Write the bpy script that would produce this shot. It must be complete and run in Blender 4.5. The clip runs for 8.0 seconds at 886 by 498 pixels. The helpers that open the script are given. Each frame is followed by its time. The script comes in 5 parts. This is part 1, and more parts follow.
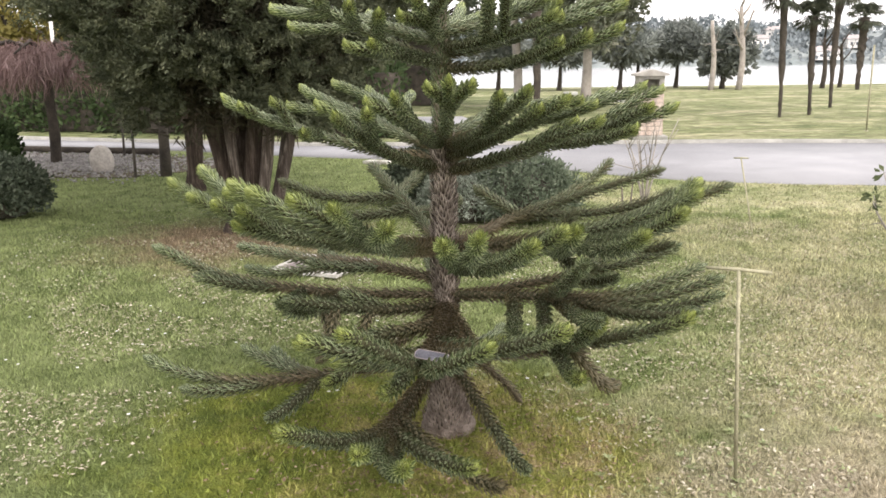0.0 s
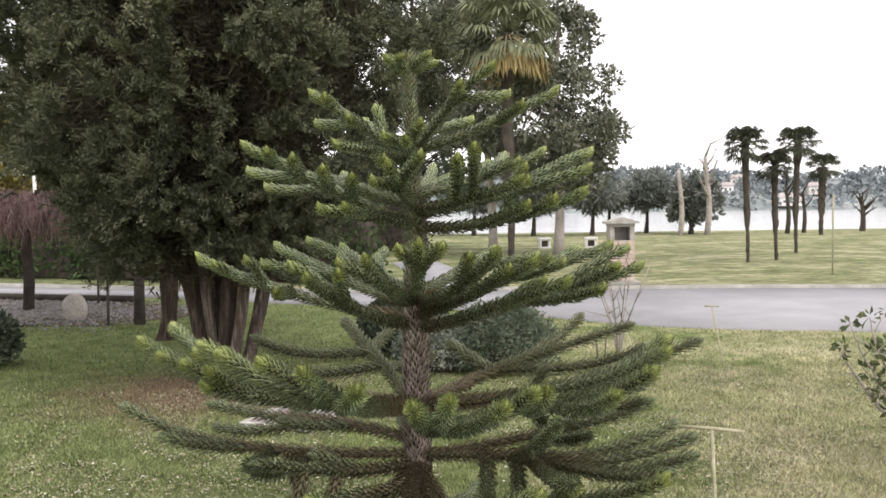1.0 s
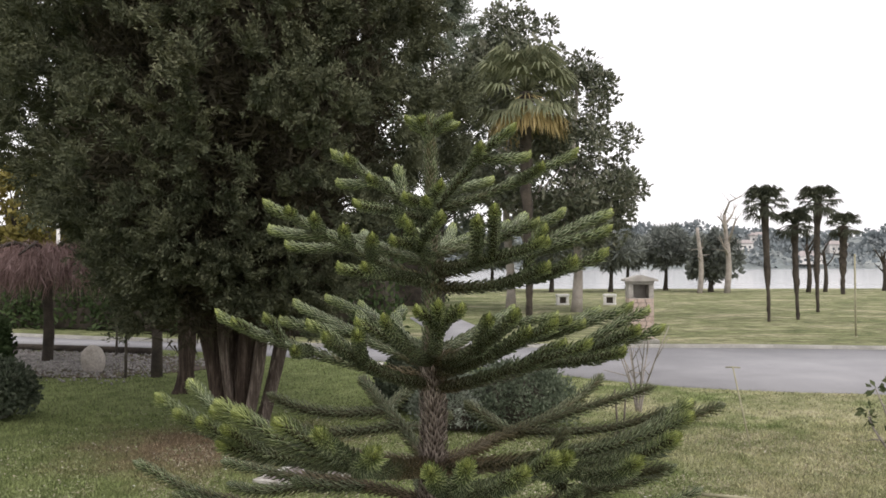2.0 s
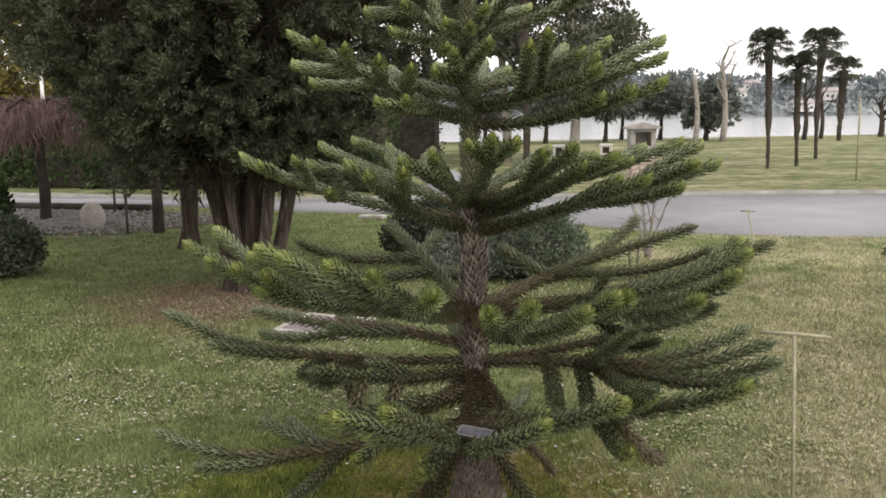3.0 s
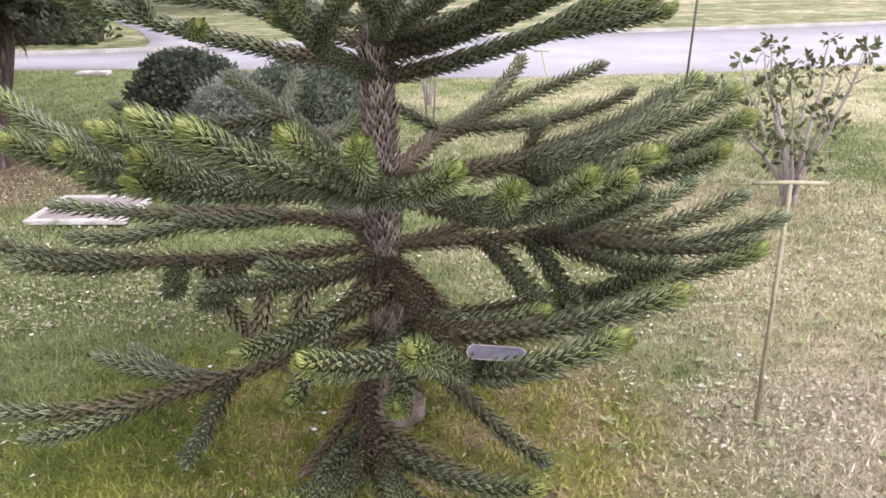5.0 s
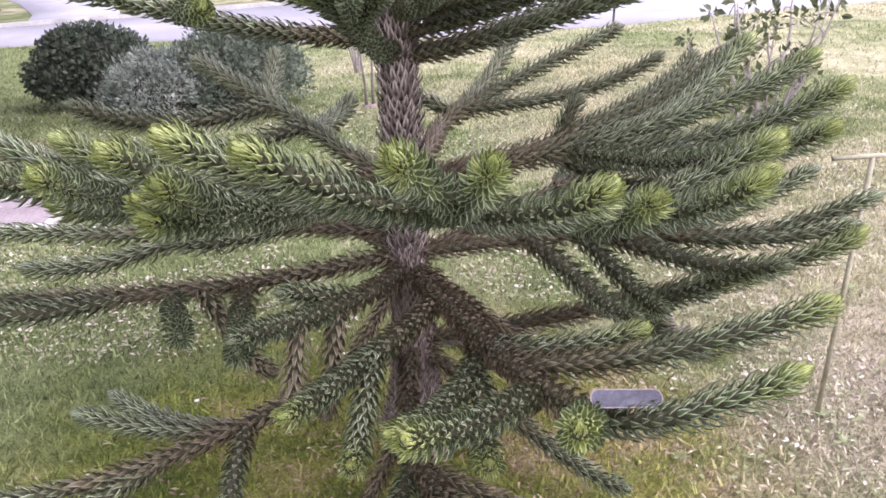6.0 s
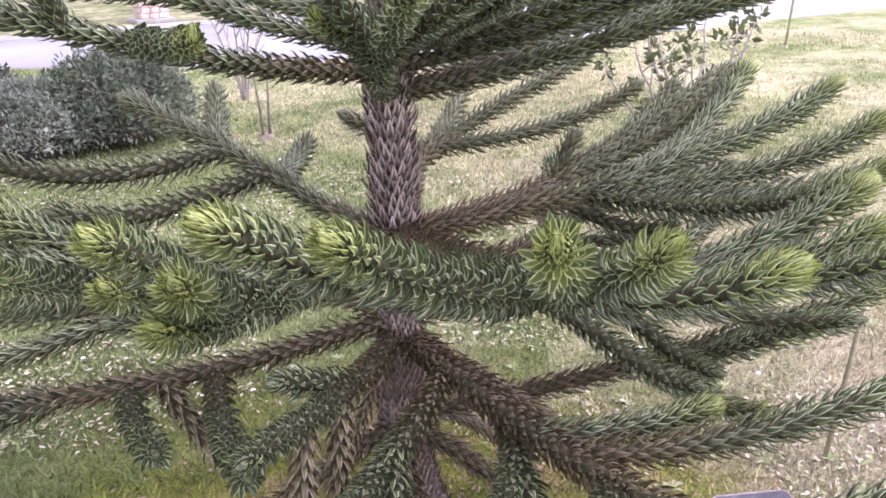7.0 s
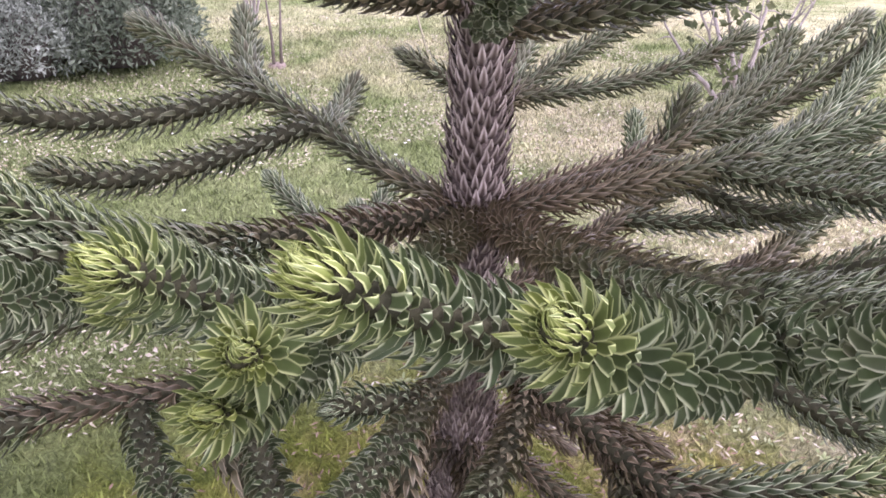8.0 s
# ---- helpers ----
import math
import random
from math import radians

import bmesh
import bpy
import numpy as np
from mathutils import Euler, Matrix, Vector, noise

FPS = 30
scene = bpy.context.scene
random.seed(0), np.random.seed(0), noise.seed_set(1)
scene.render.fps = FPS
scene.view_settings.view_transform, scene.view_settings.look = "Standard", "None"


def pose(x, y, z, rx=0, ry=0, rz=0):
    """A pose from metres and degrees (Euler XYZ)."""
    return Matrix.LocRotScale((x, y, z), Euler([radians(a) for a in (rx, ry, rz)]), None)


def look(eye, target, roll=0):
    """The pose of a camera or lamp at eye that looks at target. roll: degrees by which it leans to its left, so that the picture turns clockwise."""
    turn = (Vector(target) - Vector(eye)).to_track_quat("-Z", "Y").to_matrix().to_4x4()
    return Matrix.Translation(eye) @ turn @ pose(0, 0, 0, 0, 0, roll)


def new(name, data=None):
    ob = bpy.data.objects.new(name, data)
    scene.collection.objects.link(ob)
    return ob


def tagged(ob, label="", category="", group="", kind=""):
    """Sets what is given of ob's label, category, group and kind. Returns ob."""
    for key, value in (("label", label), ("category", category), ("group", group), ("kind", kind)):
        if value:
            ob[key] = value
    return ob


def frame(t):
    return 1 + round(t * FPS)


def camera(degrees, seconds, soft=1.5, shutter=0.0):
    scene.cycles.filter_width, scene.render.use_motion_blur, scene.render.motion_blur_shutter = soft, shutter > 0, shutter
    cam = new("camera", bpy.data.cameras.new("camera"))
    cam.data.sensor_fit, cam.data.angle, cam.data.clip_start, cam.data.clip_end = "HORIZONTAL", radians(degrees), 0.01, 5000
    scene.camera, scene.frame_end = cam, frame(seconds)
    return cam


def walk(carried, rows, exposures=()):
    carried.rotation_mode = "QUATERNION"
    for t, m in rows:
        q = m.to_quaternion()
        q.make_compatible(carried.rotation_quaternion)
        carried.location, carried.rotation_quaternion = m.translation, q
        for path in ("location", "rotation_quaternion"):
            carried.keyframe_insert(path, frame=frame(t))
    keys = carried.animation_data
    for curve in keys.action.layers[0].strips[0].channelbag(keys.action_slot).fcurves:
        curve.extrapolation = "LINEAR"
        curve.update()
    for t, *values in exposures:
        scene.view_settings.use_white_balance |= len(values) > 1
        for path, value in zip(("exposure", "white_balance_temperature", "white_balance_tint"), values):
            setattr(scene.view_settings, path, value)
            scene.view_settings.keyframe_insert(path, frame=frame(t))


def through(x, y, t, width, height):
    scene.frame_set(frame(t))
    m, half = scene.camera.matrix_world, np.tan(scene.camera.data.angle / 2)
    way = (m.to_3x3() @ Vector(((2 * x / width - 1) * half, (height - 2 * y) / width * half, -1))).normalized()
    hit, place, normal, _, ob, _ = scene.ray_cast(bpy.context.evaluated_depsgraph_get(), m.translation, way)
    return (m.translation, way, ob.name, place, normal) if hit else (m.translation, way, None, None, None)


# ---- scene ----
cam = camera(56.5, 8.0, 1.65)
PATH = [
    (0, (0.295, 0.11, 1.603), (0.152, 2.058, 1.171), -0.8),
    (0.5, (0.305, 0.108, 1.629), (0.2, 2.088, 1.37), -0.8),
    (1, (0.319, 0.101, 1.663), (0.233, 2.097, 1.573), -0.8),
    (1.2, (0.319, 0.098, 1.673), (0.233, 2.096, 1.645), -0.7),
    (2.3, (0.303, 0.101, 1.685), (0.167, 2.096, 1.729), -0.1),
    (2.5, (0.259, 0.137, 1.67), (0.138, 2.133, 1.636), 0.1),
    (3, (0.106, 0.27, 1.618), (-0.002, 2.243, 1.309), -1.1),
    (3.5, (-0.037, 0.386, 1.584), (-0.069, 2.306, 1.026), -0.8),
    (4, (-0.162, 0.616, 1.539), (-0.039, 2.517, 0.93), -1.4),
    (4.5, (-0.309, 0.84, 1.529), (-0.013, 2.709, 0.882), 0.6),
    (4.7, (-0.389, 0.941, 1.508), (0.014, 2.79, 0.862), 0.3),
    (5.8, (-0.71, 1.496, 1.508), (0.012, 3.205, 0.763), -2.6),
    (6, (-0.726, 1.591, 1.515), (0.011, 3.289, 0.756), -2.3),
    (6.5, (-0.794, 1.794, 1.509), (0.071, 3.453, 0.803), -1.0),
    (7, (-0.858, 2.029, 1.501), (0.162, 3.591, 0.78), -1.4),
    (7.5, (-0.824, 2.257, 1.459), (0.226, 3.775, 0.689), -1.2),
    (8, (-0.79, 2.463, 1.437), (0.209, 3.965, 0.573), 1.4),
]
SKY_STRENGTH, SUN_STRENGTH = 0.325, 1.5
EXPOSURES = [(0, 0.77, 6800, 15), (0.5, 0.60, 6800, 15), (1.2, 0.32, 6700, 15), (2.3, -0.16, 6700, 15), (2.6, -0.16, 6700, 15), (3.5, 0.40, 7000, 14), (4.5, 0.74, 6600, 20), (6.0, 1.13, 5950, 35), (7.0, 1.24, 5950, 38), (8, 1.28, 5900, 41)]

walk(cam, [(t, look(eye, target, roll)) for t, eye, target, roll in PATH], EXPOSURES)

# world: bright overcast afternoon
world = bpy.data.worlds.new("overcast")
scene.world = world
world.use_nodes = True
wn, wl = world.node_tree.nodes, world.node_tree.links
sky = wn.new("ShaderNodeTexSky")
sky.sky_type, sky.sun_disc = "NISHITA", False
sky.sun_elevation, sky.sun_rotation, sky.dust_density, sky.air_density = radians(52), radians(147), 1.5, 1.0
pale = wn.new("ShaderNodeHueSaturation")
pale.inputs["Saturation"].default_value = 0.12
wl.new(sky.outputs[0], pale.inputs["Color"])
cloud = wn.new("ShaderNodeMix")
cloud.data_type = "RGBA"
cloud.inputs[0].default_value = 0.75
cloud.inputs[7].default_value = (3.6, 3.65, 3.75, 1)
wl.new(pale.outputs[0], cloud.inputs[6])
wl.new(cloud.outputs[2], wn["Background"].inputs["Color"])
wn["Background"].inputs["Strength"].default_value = SKY_STRENGTH
sun = new("sun", bpy.data.lights.new("sun", "SUN"))
sun.data.energy, sun.data.angle, sun.data.color = SUN_STRENGTH, radians(35), (1.0, 0.96, 0.9)
sun.matrix_world = look((5.5, -5.0, 13), (0, 3.6, 0))

rng = np.random.default_rng(7)


# ---- materials ----
class Nodes:
    def __init__(self, name, rough=0.7, bump=0.0, metal=0.0, spec=0.4):
        self.mat = bpy.data.materials.new(name)
        self.mat.use_nodes = True
        self.n, self.l = self.mat.node_tree.nodes, self.mat.node_tree.links
        self.bsdf = self.n["Principled BSDF"]
        self.bsdf.inputs["Roughness"].default_value = rough
        self.bsdf.inputs["Metallic"].default_value = metal
        self.bsdf.inputs["Specular IOR Level"].default_value = spec
        self.coord = self.n.new("ShaderNodeTexCoord").outputs["Object"]

    def scaled(self, scale):
        m = self.n.new("ShaderNodeMapping")
        m.inputs["Scale"].default_value = scale if hasattr(scale, "__len__") else (scale,) * 3
        self.l.new(self.coord, m.inputs["Vector"])
        return m.outputs[0]

    def noise(self, scale, detail=4.0, rough=0.6, at=None):
        t = self.n.new("ShaderNodeTexNoise")
        t.inputs["Scale"].default_value, t.inputs["Detail"].default_value, t.inputs["Roughness"].default_value = scale, detail, rough
        self.l.new(at or self.coord, t.inputs["Vector"])
        return t.outputs["Fac"]

    def ramp(self, fac, *stops):
        r = self.n.new("ShaderNodeValToRGB")
        els = r.color_ramp.elements
        while len(els) < len(stops):
            els.new(0.5)
        for e, (p, c) in zip(els, stops):
            e.position, e.color = p, (*c, 1) if hasattr(c, "__len__") else (c, c, c, 1)
        self.l.new(fac, r.inputs[0])
        return r.outputs[0]

    def mix(self, fac, a, b, blend="MIX"):
        m = self.n.new("ShaderNodeMix")
        m.data_type, m.blend_type = "RGBA", blend
        for sock, v in ((m.inputs[0], fac), (m.inputs[6], a), (m.inputs[7], b)):
            if hasattr(v, "is_linked"):
                self.l.new(v, sock)
            else:
                sock.default_value = (*v, 1) if hasattr(v, "__len__") else v
        return m.outputs[2]

    def math(self, op, a, b=0.0):
        m = self.n.new("ShaderNodeMath")
        m.operation = op
        for sock, v in zip(m.inputs, (a, b)):
            if hasattr(v, "is_linked"):
                self.l.new(v, sock)
            else:
                sock.default_value = v
        return m.outputs[0]

    def attribute(self, name):
        a = self.n.new("ShaderNodeAttribute")
        a.attribute_name = name
        return a.outputs["Fac"]

    def island(self):
        return self.n.new("ShaderNodeNewGeometry").outputs["Random Per Island"]

    def object_random(self):
        return self.n.new("ShaderNodeObjectInfo").outputs["Random"]

    def done(self, color, bump=None, strength=0.4, distance=0.01, rough=None, through=0.0):
        self.l.new(color, self.bsdf.inputs["Base Color"])
        if bump is not None:
            b = self.n.new("ShaderNodeBump")
            b.inputs["Strength"].default_value, b.inputs["Distance"].default_value = strength, distance
            self.l.new(bump, b.inputs["Height"])
            self.l.new(b.outputs[0], self.bsdf.inputs["Normal"])
        if rough is not None:
            self.l.new(rough, self.bsdf.inputs["Roughness"])
        if through:
            t = self.n.new("ShaderNodeBsdfTranslucent")
            self.l.new(color, t.inputs["Color"])
            m = self.n.new("ShaderNodeMixShader")
            m.inputs[0].default_value = through
            self.l.new(self.bsdf.outputs[0], m.inputs[1])
            self.l.new(t.outputs[0], m.inputs[2])
            self.l.new(m.outputs[0], self.n["Material Output"].inputs["Surface"])
        return self.mat


def two_scale(name, dark, light, coarse, fine, rough=0.7, bump=0.4, distance=0.01, spec=0.3, metal=0.0):
    """A plain surface with stains at a coarse scale and grain at a fine one."""
    s = Nodes(name, rough, spec=spec, metal=metal)
    base = s.ramp(s.noise(coarse, 5), (0.3, dark), (0.7, light))
    grain = s.noise(fine, 6, 0.7)
    col = s.mix(0.55, base, s.ramp(grain, (0.25, 0.25), (0.8, 0.95)), "OVERLAY")
    return s.done(col, grain, bump, distance)


def foliage_material(name, dark, mid, light, rough=0.7, through=0.2, patch=1.2, spec=0.12):
    s = Nodes(name, rough, spec=spec)
    broad = s.noise(patch * 2.2, 4, 0.65)
    mixed = s.math("ADD", s.math("MULTIPLY", s.island(), 0.45), s.math("SUBTRACT", s.math("MULTIPLY", broad, 1.5), 0.48))
    a = s.ramp(mixed, (0.0, dark), (0.5, mid), (1.0, light))
    col = s.mix(0.5, a, s.ramp(s.noise(patch * 0.5, 3), (0.3, 0.3), (0.75, 0.72)), "OVERLAY")
    return s.done(col, through=through)


def lawn_color(s):
    """Mown winter grass: green, straw patches and moss in the damp ground round the trunk."""
    big = s.noise(0.55, 4, 0.6)
    mid = s.noise(3.2, 5, 0.65)
    green = s.ramp(mid, (0.25, (0.125, 0.165, 0.055)), (0.75, (0.30, 0.345, 0.155)))
    straw = s.ramp(s.noise(11.0, 5, 0.7), (0.25, (0.29, 0.27, 0.14)), (0.5, (0.48, 0.45, 0.275)), (0.8, (0.69, 0.63, 0.48)))
    sep = s.n.new("ShaderNodeSeparateXYZ")
    s.l.new(s.coord, sep.inputs[0])
    # drier towards the open side and in the foreground strip
    side = s.math("MINIMUM", s.math("MAXIMUM", sep.outputs[0], -2.5), 2.2)
    front = s.math("MINIMUM", s.math("MAXIMUM", s.math("MULTIPLY", s.math("SUBTRACT", 3.4, sep.outputs[1]), 0.06), -0.15), 0.12)
    dry = s.math("ADD", s.math("ADD", s.math("MULTIPLY", side, 0.115), front), s.math("ADD", s.math("MULTIPLY", mid, 0.5), big))
    col = s.mix(s.ramp(dry, (0.72, 0.0), (1.04, 0.92)), green, straw)
    streak = s.noise(0.5, 5, 0.7, at=s.scaled((0.6, 1.2, 1)))
    col = s.mix(0.55, col, s.ramp(streak, (0.3, 0.40), (0.72, 0.64)), "OVERLAY")
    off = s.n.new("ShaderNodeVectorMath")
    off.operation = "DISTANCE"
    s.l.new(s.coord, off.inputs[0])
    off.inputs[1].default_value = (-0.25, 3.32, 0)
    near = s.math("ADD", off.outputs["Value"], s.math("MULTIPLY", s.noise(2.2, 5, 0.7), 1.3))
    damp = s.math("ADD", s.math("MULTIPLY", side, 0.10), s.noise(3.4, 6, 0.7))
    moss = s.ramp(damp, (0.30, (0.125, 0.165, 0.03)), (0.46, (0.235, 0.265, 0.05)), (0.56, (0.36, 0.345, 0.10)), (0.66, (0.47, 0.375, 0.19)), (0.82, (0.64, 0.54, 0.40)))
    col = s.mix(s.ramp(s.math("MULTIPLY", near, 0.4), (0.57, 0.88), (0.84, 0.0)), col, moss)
    # a worn dry patch on the open side
    worn = s.n.new("ShaderNodeVectorMath")
    worn.operation = "DISTANCE"
    s.l.new(s.coord, worn.inputs[0])
    worn.inputs[1].default_value = (1.75, 2.75, 0)
    bare = s.math("ADD", worn.outputs["Value"], s.math("MULTIPLY", s.noise(2.6, 6, 0.75), 1.6))
    thatch = s.ramp(s.noise(16.0, 6, 0.75), (0.28, (0.28, 0.235, 0.155)), (0.5, (0.52, 0.44, 0.335)), (0.75, (0.72, 0.63, 0.53)))
    col = s.mix(s.ramp(s.math("MULTIPLY", bare, 0.4), (0.46, 0.72), (0.76, 0.0)), col, thatch)
    # the lake lawn is duller
    away = s.ramp(s.math("MULTIPLY", sep.outputs[1], 0.025), (0.36, 0.0), (0.46, 0.75))
    band = s.noise(0.5, 6, 0.72, at=s.scaled((0.8, 0.9, 1)))
    col = s.mix(away, col, s.ramp(band, (0.34, (0.085, 0.105, 0.045)), (0.5, (0.19, 0.205, 0.105)), (0.64, (0.42, 0.38, 0.26))))
    clump = s.noise(2.2, 8, 0.8, at=s.scaled((0.9, 1.0, 1)))
    col = s.mix(s.math("MULTIPLY", away, 0.9), col, s.ramp(clump, (0.36, 0.12), (0.5, 0.47), (0.62, 0.92)), "OVERLAY")
    # reddish needle litter below the conifer
    far = s.n.new("ShaderNodeVectorMath")
    far.operation = "DISTANCE"
    s.l.new(s.coord, far.inputs[0])
    far.inputs[1].default_value = (-2.35, 7.75, 0)
    d = s.math("ADD", far.outputs["Value"], s.math("MULTIPLY", s.noise(2.0, 6, 0.75), 2.4))
    litter = s.ramp(s.noise(24.0, 6, 0.75), (0.3, (0.10, 0.065, 0.04)), (0.55, (0.30, 0.21, 0.15)), (0.75, (0.52, 0.42, 0.33)))
    return s.mix(s.ramp(s.math("MULTIPLY", d, 0.25), (0.42, 0.85), (0.70, 0.0)), col, litter)


def ground_material():
    s = Nodes("lawn_ground", 0.95, spec=0.1)
    fine = s.noise(75.0, 8, 0.8)
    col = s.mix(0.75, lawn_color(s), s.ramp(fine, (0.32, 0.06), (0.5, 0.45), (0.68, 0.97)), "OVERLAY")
    return s.done(col, fine, 0.9, 0.03)


def blade_material():
    s = Nodes("grass_blades", 0.6, spec=0.25)
    tint = s.ramp(s.island(), (0.0, 0.06), (0.65, 0.5), (0.9, 0.85), (1.0, 1.0))
    return s.done(s.mix(0.7, lawn_color(s), tint, "OVERLAY"), through=0.25)


def scale_leaf_material(stem=False):
    """Stiff pointed leaves: fresh yellow-green at the shoot tips, deep green behind, brown on old wood; pale margins."""
    s = Nodes("dry_stem_scale" if stem else "araucaria_leaf", 0.85 if stem else 0.45, spec=0.15 if stem else 0.4)
    age, edge, rnd = s.attribute("age"), s.attribute("edge"), s.attribute("vary")
    body = s.ramp(age, (0.0, (0.25, 0.30, 0.06)), (0.2, (0.115, 0.155, 0.05)), (0.45, (0.070, 0.100, 0.046)), (0.7, (0.096, 0.088, 0.043)), (1.0, (0.100, 0.080, 0.045)))
    pale = s.ramp(age, (0.0, (0.60, 0.64, 0.24)), (0.3, (0.48, 0.53, 0.27)), (0.43, (0.48, 0.53, 0.34)), (0.52, (0.32, 0.35, 0.22)), (0.6, (0.21, 0.215, 0.13)), (0.75, (0.28, 0.235, 0.145)), (1.0, (0.26, 0.20, 0.135)))
    if stem:
        body = s.ramp(rnd, (0.0, (0.060, 0.044, 0.034)), (1.0, (0.125, 0.095, 0.078)))
        pale = s.ramp(rnd, (0.0, (0.27, 0.225, 0.185)), (1.0, (0.48, 0.42, 0.365)))
    col = s.mix(s.ramp(edge, (0.45, 0.0), (0.85, 0.95)) if stem else s.ramp(edge, (0.70, 0.0), (0.88, 1.0)), body, pale)
    col = s.mix(0.6, col, s.ramp(rnd, (0.0, 0.32), (1.0, 0.68)), "OVERLAY")
    col = s.mix(0.35, col, s.ramp(s.noise(60, 4), (0.3, 0.3), (0.7, 0.7)), "OVERLAY")
    return s.done(col, through=0.08)


M_GROUND, M_BLADE, M_SCALE, M_STEM = ground_material(), blade_material(), scale_leaf_material(), scale_leaf_material(True)
M_BARK = two_scale("grey_bark", (0.13, 0.10, 0.08), (0.42, 0.34, 0.29), 14, 70, 0.9, 1.0, 0.03)
M_SHOOT = two_scale("shoot_bark", (0.035, 0.038, 0.02), (0.085, 0.08, 0.045), 20, 120, 0.9)


def streaked_bark(name, low, mid, high):
    s = Nodes(name, 0.95, spec=0.1)
    fibre = s.noise(9.0, 7, 0.75, at=s.scaled((3.5, 3.5, 0.35)))
    col = s.ramp(fibre, (0.30, low), (0.52, mid), (0.72, high))
    return s.done(s.mix(0.5, col, s.ramp(s.noise(1.6, 4), (0.3, 0.3), (0.7, 0.7)), "OVERLAY"), fibre, 1.0, 0.04)


M_RED_BARK = streaked_bark("fibrous_red_bark", (0.028, 0.022, 0.018), (0.08, 0.06, 0.048), (0.21, 0.17, 0.14))
M_PALE_STRIP = streaked_bark("stripped_pale_wood", (0.045, 0.034, 0.028), (0.13, 0.105, 0.088), (0.42, 0.36, 0.31))
M_PALE_BARK = two_scale("pale_bark", (0.22, 0.20, 0.18), (0.42, 0.38, 0.34), 2, 30, 0.9, 0.6, 0.02)
M_DARK_BARK = two_scale("dark_bark", (0.03, 0.026, 0.022), (0.09, 0.075, 0.06), 4, 40, 0.95, 0.8, 0.02)
M_ASPHALT = two_scale("worn_asphalt", (0.235, 0.235, 0.245), (0.33, 0.33, 0.34), 0.5, 90, 0.9, 0.3, 0.004)
M_KERB = two_scale("kerb_concrete", (0.22, 0.22, 0.20), (0.38, 0.37, 0.34), 2, 40, 0.9)
M_STONE = two_scale("pale_boulder", (0.36, 0.33, 0.29), (0.55, 0.51, 0.46), 4, 30, 0.9, 0.8, 0.02)
M_GRAVEL = two_scale("gravel", (0.13, 0.125, 0.12), (0.40, 0.38, 0.36), 9, 60, 0.9)
M_BRICK = two_scale("pink_stone_block", (0.38, 0.29, 0.24), (0.58, 0.49, 0.43), 3, 30, 0.9)
M_MORTAR = two_scale("mortar", (0.26, 0.245, 0.22), (0.42, 0.40, 0.365), 5, 50, 0.95)
M_STAKE = two_scale("weathered_stake", (0.20, 0.19, 0.12), (0.38, 0.36, 0.25), 9, 80, 0.7, 0.3, 0.002)
M_IRON = two_scale("rusty_iron", (0.05, 0.045, 0.04), (0.14, 0.12, 0.10), 12, 80, 0.7, 0.4, 0.002)
M_WOOD = two_scale("old_post_wood", (0.07, 0.06, 0.05), (0.20, 0.17, 0.14), 6, 50, 0.95, 0.8, 0.01)
M_FRAME = two_scale("whitewashed_frame", (0.22, 0.21, 0.17), (0.62, 0.60, 0.57), 6, 50, 0.85)
M_COVER = two_scale("weathered_cover", (0.20, 0.165, 0.165), (0.30, 0.26, 0.255), 4, 60, 0.85)
M_WHITE = two_scale("white_stone", (0.55, 0.54, 0.52), (0.78, 0.77, 0.75), 3, 30, 0.8)
M_SOIL = two_scale("dark_soil", (0.05, 0.04, 0.03), (0.12, 0.09, 0.07), 3, 40, 0.95)
M_TAG = two_scale("grey_plastic_tag", (0.06, 0.06, 0.07), (0.12, 0.12, 0.14), 20, 120, 0.9, spec=0.1)
M_CONIFER = foliage_material("dark_conifer_spray", (0.040, 0.051, 0.032), (0.097, 0.108, 0.067), (0.195, 0.198, 0.124), patch=1.5, through=0.12)
M_CEDAR = foliage_material("cedar_needles", (0.10, 0.13, 0.10), (0.18, 0.21, 0.16), (0.28, 0.30, 0.22), patch=1.0)
# The palest magnolia tone paints sky sheen on its glossy leaves.
M_MAGNOLIA = foliage_material("magnolia_leaf", (0.055, 0.068, 0.046), (0.125, 0.14, 0.095), (0.30, 0.295, 0.225), rough=0.42, through=0.05, patch=0.8, spec=0.25)
M_HEDGE = foliage_material("hedge_leaf", (0.03, 0.05, 0.02), (0.055, 0.085, 0.035), (0.11, 0.14, 0.06), patch=1.0)
M_BOX = foliage_material("clipped_bush_leaf", (0.04, 0.052, 0.036), (0.076, 0.096, 0.064), (0.16, 0.176, 0.128), patch=3.0)
M_LAVENDER = foliage_material("silver_bush_leaf", (0.10, 0.125, 0.095), (0.20, 0.23, 0.18), (0.36, 0.39, 0.34), patch=3.0)
M_SAGE = foliage_material("sage_bush_leaf", (0.065, 0.085, 0.06), (0.12, 0.15, 0.10), (0.24, 0.27, 0.20), patch=3.0)
M_TWIG = foliage_material("purple_twig", (0.10, 0.065, 0.06), (0.22, 0.145, 0.135), (0.36, 0.26, 0.24), through=0.0, patch=2.0)
M_ROSE = foliage_material("shrub_leaf", (0.045, 0.06, 0.028), (0.095, 0.115, 0.055), (0.20, 0.21, 0.11), patch=4.0)
M_YELLOW = foliage_material("yellow_leaf", (0.10, 0.09, 0.025), (0.20, 0.17, 0.05), (0.32, 0.28, 0.11), patch=1.0)
M_FROND = foliage_material("palm_frond", (0.09, 0.105, 0.06), (0.19, 0.21, 0.125), (0.34, 0.34, 0.22), patch=1.0)
